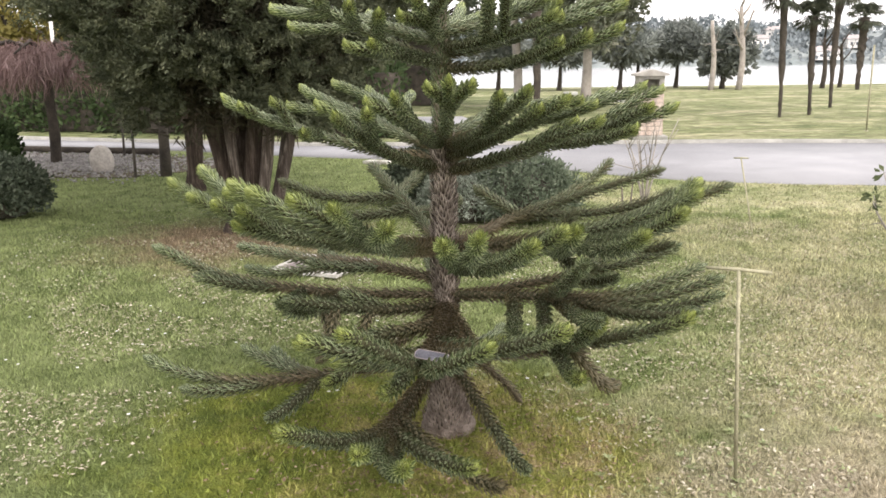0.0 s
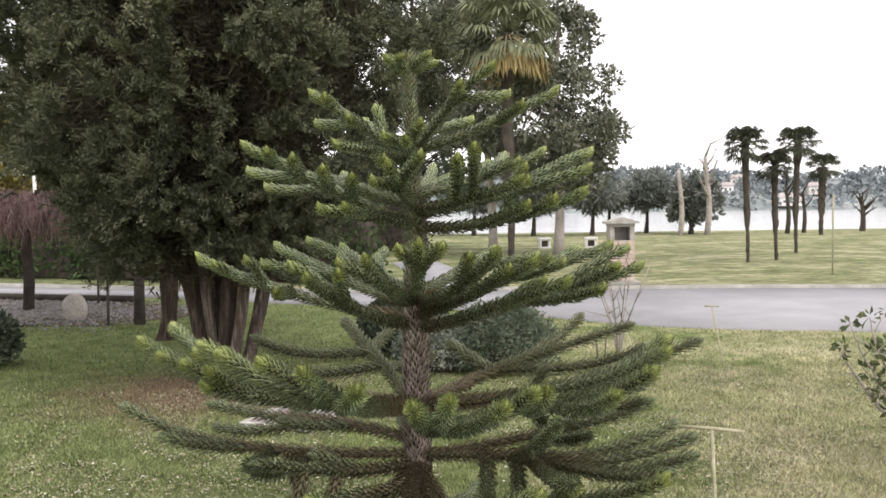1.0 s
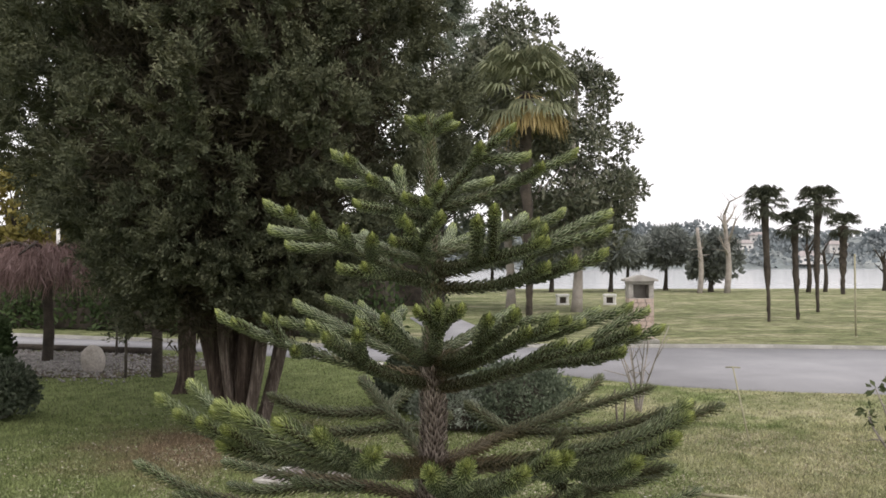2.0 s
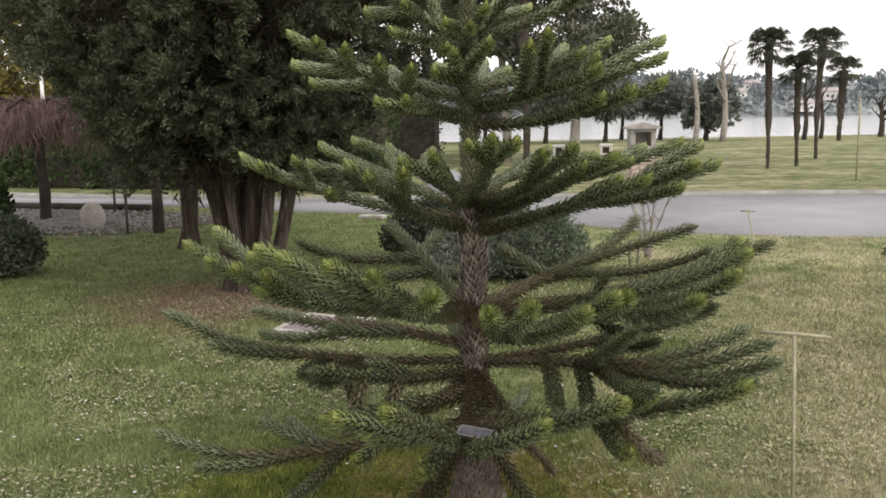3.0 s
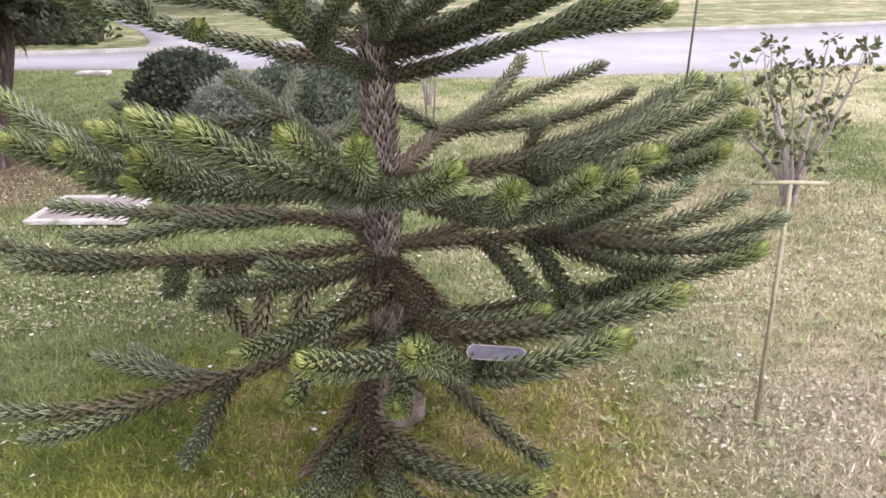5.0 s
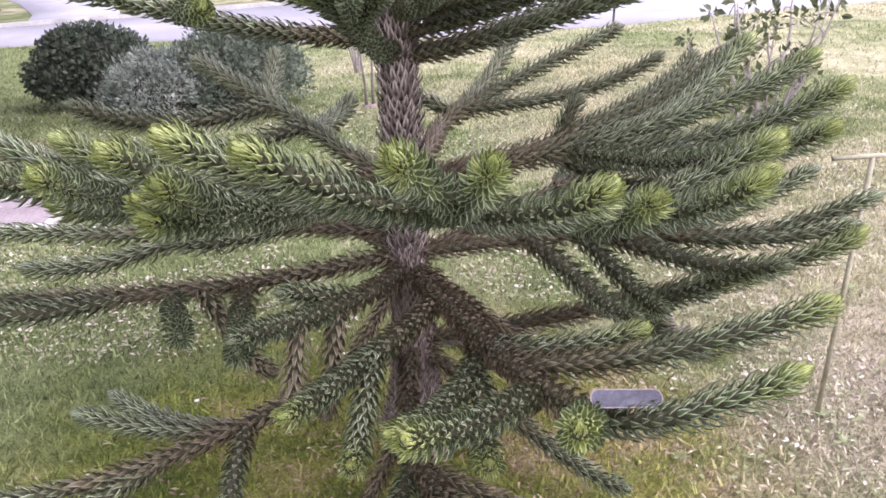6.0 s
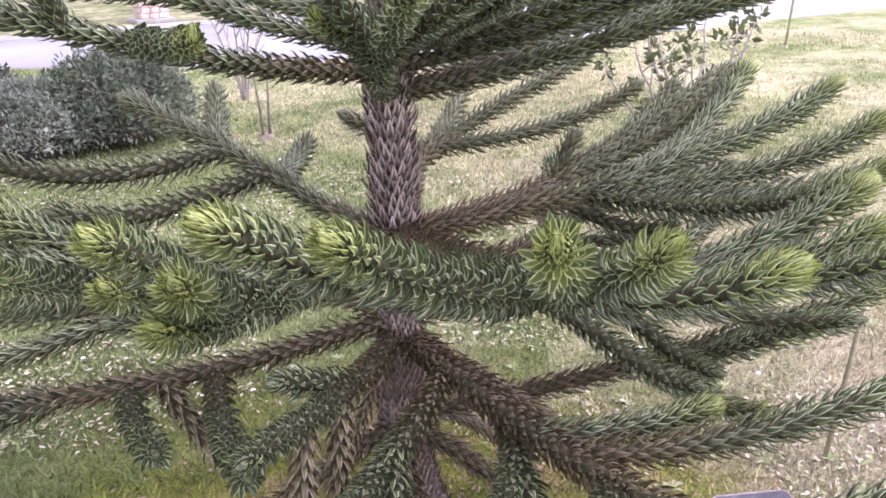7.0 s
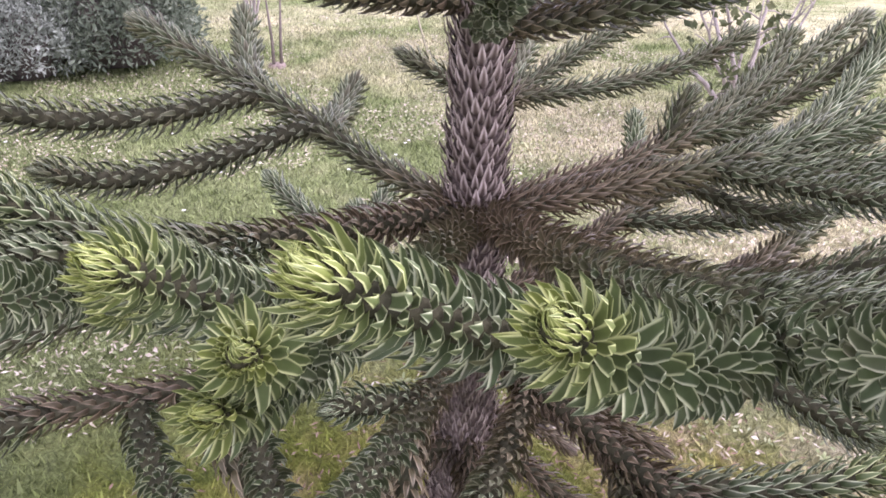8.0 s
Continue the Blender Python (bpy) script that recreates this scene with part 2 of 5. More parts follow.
M_DARKFROND = foliage_material("dark_palm_frond", (0.035, 0.042, 0.03), (0.075, 0.085, 0.058), (0.16, 0.165, 0.115), patch=1.0)
M_SHADE = foliage_material("crown_shade_fill", (0.03, 0.028, 0.02), (0.065, 0.06, 0.04), (0.12, 0.105, 0.07), patch=1.5)
M_DEADFROND = foliage_material("dead_frond", (0.34, 0.25, 0.11), (0.56, 0.45, 0.22), (0.74, 0.64, 0.38), patch=1.0)
# Distance haze is put into the pine, wood, hill and roof colours below.
M_FARPINE = foliage_material("hazed_pine_needles", (0.11, 0.125, 0.115), (0.19, 0.21, 0.19), (0.30, 0.315, 0.285), patch=0.5)
M_FARWOOD = foliage_material("hazed_wood", (0.16, 0.19, 0.20), (0.22, 0.25, 0.26), (0.30, 0.32, 0.32), patch=0.02, through=0.0)
M_HILL = two_scale("hazed_hill", (0.18, 0.21, 0.21), (0.30, 0.32, 0.31), 0.02, 0.2, 1.0, 0.0)
M_HOUSE = two_scale("far_plaster", (0.55, 0.53, 0.50), (0.72, 0.70, 0.67), 0.1, 1.0, 0.9, 0.0)
M_ROOF = two_scale("hazed_roof", (0.30, 0.27, 0.26), (0.40, 0.36, 0.35), 0.1, 1.0, 0.9, 0.0)
M_GLASS = two_scale("dark_pane", (0.05, 0.06, 0.07), (0.09, 0.10, 0.11), 0.5, 4.0, 0.2, 0.0)
M_LITTER = foliage_material("dry_litter", (0.22, 0.17, 0.10), (0.42, 0.37, 0.27), (0.62, 0.58, 0.48), through=0.0, patch=6.0)
M_DRYLEAF = foliage_material("pale_fallen_leaf", (0.30, 0.25, 0.18), (0.45, 0.40, 0.31), (0.66, 0.62, 0.53), through=0.0, patch=6.0)
M_DEBRIS = foliage_material("brown_debris", (0.10, 0.065, 0.04), (0.24, 0.165, 0.11), (0.48, 0.38, 0.29), through=0.0, patch=5.0)
M_WEED = foliage_material("weed_leaf", (0.15, 0.19, 0.075), (0.28, 0.325, 0.16), (0.48, 0.50, 0.32), patch=6.0)
M_DAISY = foliage_material("daisy_petal", (0.72, 0.72, 0.70), (0.78, 0.78, 0.76), (0.82, 0.82, 0.80), through=0.0)


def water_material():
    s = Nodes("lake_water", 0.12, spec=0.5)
    # Part of the white sky's reflection is put into this pale base colour.
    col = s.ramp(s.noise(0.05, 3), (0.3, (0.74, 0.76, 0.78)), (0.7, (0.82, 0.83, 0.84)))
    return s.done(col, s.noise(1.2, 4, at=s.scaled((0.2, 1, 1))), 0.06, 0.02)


M_WATER = water_material()


# ---- geometry helpers ----
def tri_mesh(name, V, T, mats, index=None, attrs=None, smooth=False):
    V, T = np.asarray(V, np.float32), np.asarray(T, np.int32)
    me = bpy.data.meshes.new(name)
    me.vertices.add(len(V))
    me.vertices.foreach_set("co", V.ravel())
    me.loops.add(3 * len(T))
    me.loops.foreach_set("vertex_index", T.ravel())
    me.polygons.add(len(T))
    me.polygons.foreach_set("loop_start", np.arange(0, 3 * len(T), 3, dtype=np.int32))
    for m in mats:
        me.materials.append(m)
    if index is not None:
        me.polygons.foreach_set("material_index", np.asarray(index, np.int32))
    if smooth:
        me.polygons.foreach_set("use_smooth", np.ones(len(T), bool))
    me.update(calc_edges=True)
    for key, values in (attrs or {}).items():
        me.attributes.new(key, "FLOAT", "POINT").data.foreach_set("value", np.asarray(values, np.float32))
    return me


def child(name, me, parent, label=""):
    ob = new(name, me)
    ob.parent = parent
    return tagged(ob, label) if label else ob


def part(name, bm, material, parent, label=""):
    me = bpy.data.meshes.new(name)
    bm.to_mesh(me)
    bm.free()
    me.materials.append(material)
    return child(name, me, parent, label)


def single(name, bm, material):
    return part(name, bm, material, None)


def thing(name, at, label, category, group="", kind=""):
    e = new(name)
    e.empty_display_size = 0.1
    e.location = at
    return tagged(e, label, category, group, kind)


def box(sx, sy, sz, at=(0, 0, 0), bevel=0.004, turn=0.0, bm=None):
    """A bevelled block; at is the middle of its underside."""
    bm = bm or bmesh.new()
    m = Matrix.Translation((at[0], at[1], at[2] + sz / 2)) @ Matrix.Rotation(turn, 4, "Z") @ Matrix.Diagonal((sx, sy, sz, 1))
    got = bmesh.ops.create_cube(bm, size=1, matrix=m)
    if bevel:
        bmesh.ops.bevel(bm, geom=list({e for v in got["verts"] for e in v.link_edges}), offset=bevel, segments=2, affect="EDGES", profile=0.6)
    return bm


def tube(points, radii, sides=8, rough=0.0, seed=1, flute=0.0):
    """Vertices and triangles of a closed, tapered tube along points."""
    P = np.asarray(points, float)
    n = len(P)
    R = np.broadcast_to(np.asarray(radii, float), (n,))
    tan = np.gradient(P, axis=0)
    tan /= np.linalg.norm(tan, axis=1, keepdims=True) + 1e-9
    ref = np.array([0.0, 0.0, 1.0]) if abs(tan[0][2]) < 0.8 else np.array([1.0, 0.0, 0.0])
    a = np.cross(tan, ref)
    a /= np.linalg.norm(a, axis=1, keepdims=True) + 1e-9
    b = np.cross(a, tan)
    ang = np.linspace(0, 2 * np.pi, sides, endpoint=False)
    g = np.random.default_rng(seed)
    rr = R[:, None] * (1 + rough * g.normal(0, 1, (n, sides))) * (1 + flute * g.normal(0, 1, (1, sides)))
    V = P[:, None] + rr[..., None] * (np.cos(ang)[None, :, None] * a[:, None] + np.sin(ang)[None, :, None] * b[:, None])
    V = V.reshape(-1, 3)
    T = []
    for i in range(n - 1):
        for j in range(sides):
            k = (j + 1) % sides
            p, q, r, t = i * sides + j, i * sides + k, (i + 1) * sides + k, (i + 1) * sides + j
            T += [(p, r, q), (p, t, r)]
    V = np.vstack([V, P[0], P[-1]])
    for j in range(sides):
        k = (j + 1) % sides
        T += [(n * sides, j, k), (n * sides + 1, (n - 1) * sides + k, (n - 1) * sides + j)]
    return V, np.array(T)


def joined(pieces):
    Vs, Ts, o = [], [], 0
    for V, T in pieces:
        Vs.append(V)
        Ts.append(np.asarray(T) + o)
        o += len(V)
    return np.vstack(Vs), np.vstack(Ts)


def tube_mesh(name, points, radii, mat, sides=8, rough=0.0, seed=1):
    V, T = tube(points, radii, sides, rough, seed)
    return tri_mesh(name, V, T, [mat], smooth=True)


def unit(a):
    return a / (np.linalg.norm(a, axis=-1, keepdims=True) + 1e-9)


def leaves(P, D, N, length, width):
    """Folded four-sided leaves at P, pointing along D, facing N."""
    n = len(P)
    D = unit(D)
    S = unit(np.cross(D, N))
    U = np.cross(S, D)
    L, W = np.broadcast_to(length, (n,))[:, None], np.broadcast_to(width, (n,))[:, None]
    V = np.stack([P, P + D * L * 0.5 + S * W * 0.5 + U * W * 0.18, P + D * L, P + D * L * 0.5 - S * W * 0.5 + U * W * 0.18], 1).reshape(-1, 3)
    i = np.arange(n)[:, None] * 4
    T = np.concatenate([i + [[0, 1, 2]], i + [[0, 2, 3]]], 1).reshape(-1, 3)
    return V, T


def slivers(P, D, N, length, width):
    """Thin pointed leaflets of one facet each."""
    n = len(P)
    S = unit(np.cross(D, N)) * (np.broadcast_to(width, (n,)) * 0.5)[:, None]
    V = np.stack([P - S, P + S, P + unit(D) * np.broadcast_to(length, (n,))[:, None]], 1).reshape(-1, 3)
    return V, np.arange(3 * n).reshape(-1, 3)


def sprays(C, A, g, subs, length, per, sliver):
    """Tufts of feathery sprays that start at C and spread about the axes A."""
    P = np.repeat(C, subs, 0)
    D = unit(np.repeat(unit(A), subs, 0) + g.normal(0, 0.42, (len(P), 3)))
    flat = unit(np.cross(D, g.normal(0, 1, D.shape)))
    L = length * g.uniform(0.55, 1.25, len(P))
    P, D, flat, L = (np.repeat(q, per, 0) for q in (P, D, flat, L))
    u = g.random(len(P)) ** 0.85
    side = np.where(g.random(len(P)) < 0.5, -1.0, 1.0)[:, None] * flat
    Q = P + D * (L * u)[:, None] - np.array([0, 0, 1.0]) * (0.12 * L * u * u)[:, None] + g.normal(0, 0.06, P.shape) * L[:, None]
    out = unit(D * 0.8 + side * 0.75 + g.normal(0, 0.22, P.shape))
    return slivers(Q, out, g.normal(0, 1, P.shape), sliver[0] * (1.35 - 0.8 * u), sliver[1])


def leaf_clumps(centers, radii, per, length, width, g, up=0.3, shell=0.55, droop=0.0, make=leaves):
    """Leaves massed in clumps: centers (k, 3), radii (k,) or (k, 3)."""
    C = np.repeat(np.asarray(centers, float), per, 0)
    R = np.asarray(radii, float)
    R = np.repeat(R if R.ndim == 2 else np.repeat(R[:, None], 3, 1), per, 0)
    d = unit(g.normal(0, 1, C.shape))
    r = shell + (1 - shell) * g.random((len(C), 1)) ** 0.7
    P = C + d * R * r
    D = unit(d + g.normal(0, 0.55, C.shape) + np.array([0, 0, up]) - np.array([0, 0, droop]))
    N = unit(g.normal(0, 1, C.shape) + d * 0.8)
    s = 0.7 + 0.6 * g.random(len(C))
    return make(P, D, N, length * s, width * s)


# ---- ground, road, lake ----
def ground_height(x, y):
    h = 0.018 * np.sin(x * 1.7 + 0.4) * np.sin(y * 1.3) + 0.010 * np.sin(x * 4.1 + y * 3.3)
    h = h * np.clip((12.5 - y) / 3, 0.0, 1.0)
    return h - np.clip((y - 62) / 10, 0, 1) * 2.6


def grid_sheet(xs, ys, z):
    X, Y = np.meshgrid(xs, ys)
    V = np.stack([X, Y, z(X, Y)], -1).reshape(-1, 3)
    n, m = len(xs), len(ys)
    i, j = np.meshgrid(np.arange(n - 1), np.arange(m - 1))
    a = (j * n + i).ravel()
    return V, np.concatenate([np.stack([a, a + 1, a + n + 1], 1), np.stack([a, a + n + 1, a + n], 1)])


xs = np.concatenate([np.linspace(-1500, -40, 12), np.linspace(-30, -8, 14), np.linspace(-7, 7, 100), np.linspace(8, 30, 14), np.linspace(40, 1500, 12)])
ys = np.concatenate([np.linspace(-300, -10, 8), np.linspace(-6, 13, 120), np.linspace(14, 80, 45), np.linspace(100, 1500, 8)])
V, T = grid_sheet(xs, ys, ground_height)
tagged(new("ground", tri_mesh("ground", V, T, [M_GROUND], smooth=True)), "mown winter lawn, green with straw and mossy patches", "lawn", kind="structure")


def strip(near, far, z0, z1):
    """A slab between two polylines of equal length."""
    a, b = np.array([(x, y, z1) for x, y in near]), np.array([(x, y, z1) for x, y in far])
    n = len(a)
    V = np.vstack([a, b, a - [0, 0, z1 - z0], b - [0, 0, z1 - z0]])
    T = []
    for i in range(n - 1):
        j = i + 1
        T += [(i, j, n + j), (i, n + j, n + i), (2 * n + i, j, i), (2 * n + i, 2 * n + j, j), (n + i, n + j, 3 * n + j), (n + i, 3 * n + j, 3 * n + i)]
    return V, np.array(T)


def resample(pts, n):
    p = np.array(pts, float)
    s = np.concatenate([[0], np.cumsum(np.linalg.norm(np.diff(p, axis=0), axis=1))])
    t = np.linspace(0, s[-1], n)
    q = np.stack([np.interp(t, s, p[:, k]) for k in range(2)], 1)
    for _ in range(6):
        q[1:-1] = (q[:-2] + 2 * q[1:-1] + q[2:]) / 4
    return q


NEAR = resample([(-40, 26), (-12, 18.4), (-9.8, 17.7), (-5.9, 16.5), (-3.2, 14.95), (-1.9, 14.75), (-1.0, 14.5), (0.3, 14.2), (1.5, 12.7), (2.7, 11.5), (3.6, 11.3), (5.3, 11.25), (7.3, 10.9), (40, 9.0)], 110)
FAR = resample([(-40, 28), (-12, 19.6), (-10.6, 19.05), (-6.9, 17.9), (-4, 17.0), (-2.2, 16.7), (-0.8, 17.0), (1.5, 16.95), (4, 16.95), (5.2, 17.2), (7.5, 16.7), (40, 15.2)], 110)
tagged(new("road", tri_mesh("road", *strip(NEAR, FAR, -0.05, 0.034), [M_ASPHALT])), "pale grey worn asphalt road across the lawn", "road", kind="structure")
KN = FAR + np.array([0, 0.16])
tagged(new("kerb", tri_mesh("kerb", *strip(FAR, KN, -0.05, 0.10), [M_KERB])), "low pale concrete kerb along the road", "kerb", kind="structure")
PA = np.array([(-1.3, 17.2), (-1.2, 19), (-1.5, 22), (-2.5, 27)])
tagged(new("path", tri_mesh("path", *strip(PA, PA + [1.5, 0], -0.05, 0.03), [M_ASPHALT])), "pale footpath leading off the road", "path", kind="structure")
V, T = grid_sheet(np.linspace(-1500, 1500, 12), np.linspace(64, 1100, 12), lambda x, y: 0 * x - 1.5)
tagged(new("water", tri_mesh("water", V, T, [M_WATER])), "calm lake coloured pale to paint the white sky's reflection", "lake", kind="structure")

# far shore: wooded hills with houses
hx = np.linspace(-1400, 1500, 160)
hy = np.linspace(800, 1200, 14)
def hill(x, y):
    k = np.clip((y - 800) / 160, 0, 1) ** 0.7
    return -3 + k * (40 + 7 * np.sin(x * 0.009 + 1) + 4 * np.sin(x * 0.031) + 3 * np.sin(x * 0.083 + y * 0.02))
V, T = grid_sheet(hx, hy, hill)
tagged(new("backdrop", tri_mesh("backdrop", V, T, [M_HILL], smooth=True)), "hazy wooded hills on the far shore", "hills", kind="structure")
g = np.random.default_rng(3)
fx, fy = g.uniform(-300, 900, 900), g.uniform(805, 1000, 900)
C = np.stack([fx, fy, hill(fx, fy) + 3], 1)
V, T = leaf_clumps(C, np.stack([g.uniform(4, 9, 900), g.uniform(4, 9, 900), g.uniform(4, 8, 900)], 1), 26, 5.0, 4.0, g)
tagged(new("hazed_wood", tri_mesh("hazed_wood", V, T, [M_FARWOOD])), "hazy grey-green woods on the far shore", "woods", kind="stuff")


def far_house(x, y, w, h):
    z = float(hill(np.array(x), np.array(y)))
    house = thing("house", (x, y, z), "pale plastered house among trees on the far shore", "house", "houses on the far shore")
    part("wall", box(w, w * 0.7, h, bevel=0.1), M_HOUSE, house)
    bm = bmesh.new()
    a, b = w * 0.56, w * 0.42
    vs = [bm.verts.new(p) for p in ((-a, -b, h), (a, -b, h), (a, b, h), (-a, b, h), (-a * 0.6, 0, h + w * 0.22), (a * 0.6, 0, h + w * 0.22))]
    for f in ((0, 1, 5, 4), (1, 2, 5), (2, 3, 4, 5), (3, 0, 4), (3, 2, 1, 0)):
        bm.faces.new([vs[k] for k in f])
    part("roof", bm, M_ROOF, house)
    for k in (-1, 0, 1):
        part("window", box(w * 0.12, 0.3, h * 0.3, (k * w * 0.28, -w * 0.35, h * 0.35), 0.02), M_GLASS, house)


for x, y, w, h in ((215, 806, 15, 12), (300, 812, 22, 8), (345, 860, 18, 9), (250, 850, 16, 8), (150, 840, 18, 9), (420, 830, 24, 9), (470, 870, 20, 9), (120, 880, 20, 8), (280, 905, 18, 8)):
    far_house(x, y, w, h)

# ---- the monkey puzzle tree ----
LEAF_ROWS = ((0.0, 0.15, -0.02), (0.36, 0.195, -0.06), (0.74, 0.13, -0.05))


def leaf_template():
    V, E = [], []
    for y, w, keel in LEAF_ROWS:
        lift = 0.68 * y * y
        V += [(-w, y, lift + 0.02), (0, y, lift + keel), (w, y, lift + 0.02)]
        E += [1.0, 0.1 + 0.3 * y, 1.0]
    V.append((0, 0.94, 0.76))
    E.append(0.72)
    T = []
    for r in (0, 3):
        for c in (0, 1):
            T += [(r + c, r + c + 1, r + c + 4), (r + c, r + c + 4, r + c + 3)]
    T += [(6, 7, 9), (7, 8, 9)]
    return np.array(V), np.array(E), np.array(T)


LEAF_V, LEAF_E, LEAF_T = leaf_template()


def curve_frame(P):
    t = unit(np.gradient(P, axis=0))
    a = unit(np.cross(t, np.array([0.13, 0.21, 0.97])))
    return t, a, np.cross(t, a)


def leaf_frames(P, core, length, spread, per_metre, g, close_tip=True):
    """Places and axes of the leaves that spiral round the curve P."""
    seg = np.linalg.norm(np.diff(P, axis=0), axis=1)
    s = np.concatenate([[0], np.cumsum(seg)])
    fine = np.linspace(0, s[-1], 400)
    crowd = per_metre * (1 + (9.0 * np.exp(-(s[-1] - fine) / 0.016) if close_tip else 0 * fine))
    count = np.concatenate([[0], np.cumsum((crowd[1:] + crowd[:-1]) / 2 * np.diff(fine))])
    n = max(int(count[-1]), 12)
    u = np.interp(np.linspace(0, count[-1], n), count, fine)
    tan, a, b = curve_frame(P)
    at = lambda A: np.stack([np.interp(u, s, A[:, k]) for k in range(3)], 1)
    C, t = at(P), unit(at(tan))
    a = unit(at(a) - t * np.sum(at(a) * t, 1, keepdims=True))
    b = np.cross(t, a)
    phi = np.arange(n) * 2.39996 + g.normal(0, 0.02, n)
    R = np.cos(phi)[:, None] * a + np.sin(phi)[:, None] * b
    rc = np.interp(u, s, core)
    left = s[-1] - u
    ang = np.full(n, spread) + g.normal(0, 0.09, n)
    size = length * (1 + g.normal(0, 0.12, n))
    if close_tip:
        k = np.clip(left / 0.030, 0, 1)
        dome = np.clip(left / 0.048, 0, 1)
        ang = 0.16 + (ang - 0.16) * dome ** 0.55
        size = size * (0.34 + 0.66 * dome ** 0.75)
        rc = rc * (0.2 + 0.8 * k)
    D = np.cos(ang)[:, None] * t + np.sin(ang)[:, None] * R
    N = np.sin(ang)[:, None] * t - np.cos(ang)[:, None] * R
    S = np.cross(D, N) * (0.60 + 0.40 * np.clip(left / 0.05, 0, 1))[:, None]
    return C + R * rc[:, None], S, D, N, size, left


def leafy_curve(P, core, length, spread, per_metre, old, g, skip=0.0, brown=0.0, width=1.0, fresh=0.0, tip=1.0):
    """Wood and leaves of one shoot. old: how far behind the tip its leaves turn brown."""
    wood = tube(P, core, 7)
    B, S, D, N, size, left = leaf_frames(P, core, length, spread, per_metre, g)
    keep = left >= skip
    B, S, D, N, size, left = (q[keep] for q in (B, S, D, N, size, left))
    age = np.interp(left, [0.0, 0.012 * tip, 0.032 * tip, 0.065 * tip, 0.17, old * 0.8, old, old + 0.25], [0.04, 0.10, 0.25, 0.385, 0.45, 0.52, 0.68, 1.0])
    age = np.maximum(age, fresh)
    age = np.clip(age + brown + g.normal(0, 0.05, len(age)), 0, 1)
    n = len(B)
    V = B[:, None] + size[:, None, None] * (LEAF_V[None, :, :1] * width * S[:, None] + LEAF_V[None, :, 1:2] * D[:, None] + LEAF_V[None, :, 2:] * N[:, None])
    T = LEAF_T[None] + (np.arange(n) * len(LEAF_V))[:, None, None]
    nv = len(wood[0])
    V, T = joined([wood, (V.reshape(-1, 3), T.reshape(-1, 3))])
    one = np.zeros(nv)
    attrs = {"age": np.concatenate([one + 0.8, np.repeat(age, len(LEAF_V))]), "edge": np.concatenate([one, np.tile(LEAF_E, n)]), "vary": np.concatenate([one, np.repeat(g.random(n), len(LEAF_V))])}
    index = np.concatenate([np.zeros(len(wood[1]), int), np.ones(n * len(LEAF_T), int)])
    return V, T, index, attrs


def bezier(p0, p1, p2, p3, n=22):
    t = np.linspace(0, 1, n)[:, None]
    return (1 - t) ** 3 * p0 + 3 * t * (1 - t) ** 2 * p1 + 3 * t * t * (1 - t) * p2 + t ** 3 * p3


TRUNK = np.array([0.05, 3.625])
LEAN = np.array([-0.006, -0.012])
puzzle = thing("monkey_puzzle_tree", (TRUNK[0], TRUNK[1], 0), "young monkey puzzle tree with whorled spiny green branches on a lawn", "tree")
BASE = np.array([TRUNK[0], TRUNK[1], 0.0])
leaf_g = np.random.default_rng(11)


def trunk_at(z):
    return np.array([TRUNK[0] + LEAN[0] * z, TRUNK[1] + LEAN[1] * z, z])


def trunk_radius(z):
    return np.interp(z, [0, 0.08, 0.2, 0.5, 1.0, 1.6, 2.1, 2.33], [0.128, 0.094, 0.068, 0.050, 0.042, 0.031, 0.021, 0.013])


def build_trunk():
    z = np.concatenate([np.linspace(-0.06, 0.6, 40), np.linspace(0.63, 2.30, 50)])
    P = np.array([trunk_at(q) for q in z]) - BASE
    V, T = tube(P, trunk_radius(z), 20, 0.035, 5)
    child("trunk", tri_mesh("trunk", V, T, [M_BARK], smooth=True), puzzle, "grey-brown scaly trunk")
    # dry scale leaves on the old stem, green ones higher up
    for name, z0, z1, length, brown, label in (("old_stem_scale", 0.02, 0.66, 0.026, 0.85, "pale flaking leaf scales"), ("dry_stem_foliage", 0.64, 1.30, 0.038, 0.85, "dry lilac-grey leaf scales"), ("green_stem_foliage", 1.28, 2.33, 0.026, 0.53, "green leaves clasping the stem")):
        q = np.linspace(z0, z1, 30)
        P = np.array([trunk_at(k) for k in q]) - BASE
        B, S, D, N, size, left = leaf_frames(P, trunk_radius(q) * 0.98, length, 1.0 if z0 < 0.5 else 1.15, 1500 if z0 < 0.5 else 900, leaf_g, False)
        n = len(B)
        V = B[:, None] + size[:, None, None] * (LEAF_V[None, :, :1] * 1.1 * S[:, None] + LEAF_V[None, :, 1:2] * D[:, None] + LEAF_V[None, :, 2:] * N[:, None])
        T = LEAF_T[None] + (np.arange(n) * len(LEAF_V))[:, None, None]
        age = np.clip(np.repeat(brown + 0.4 * np.clip(0.5 - left, 0, 0.5) * (z0 < 1) + leaf_g.normal(0, 0.08, n), len(LEAF_V)), 0, 1)
        attrs = {"age": age, "edge": np.tile(LEAF_E, n), "vary": np.repeat(leaf_g.random(n), len(LEAF_V))}
        tagged(child(name, tri_mesh(name, V.reshape(-1, 3), T.reshape(-1, 3), [M_STEM if z0 < 1 else M_SCALE], attrs=attrs), puzzle, label), kind="stuff")


build_trunk()


LEAF_MESHES = []
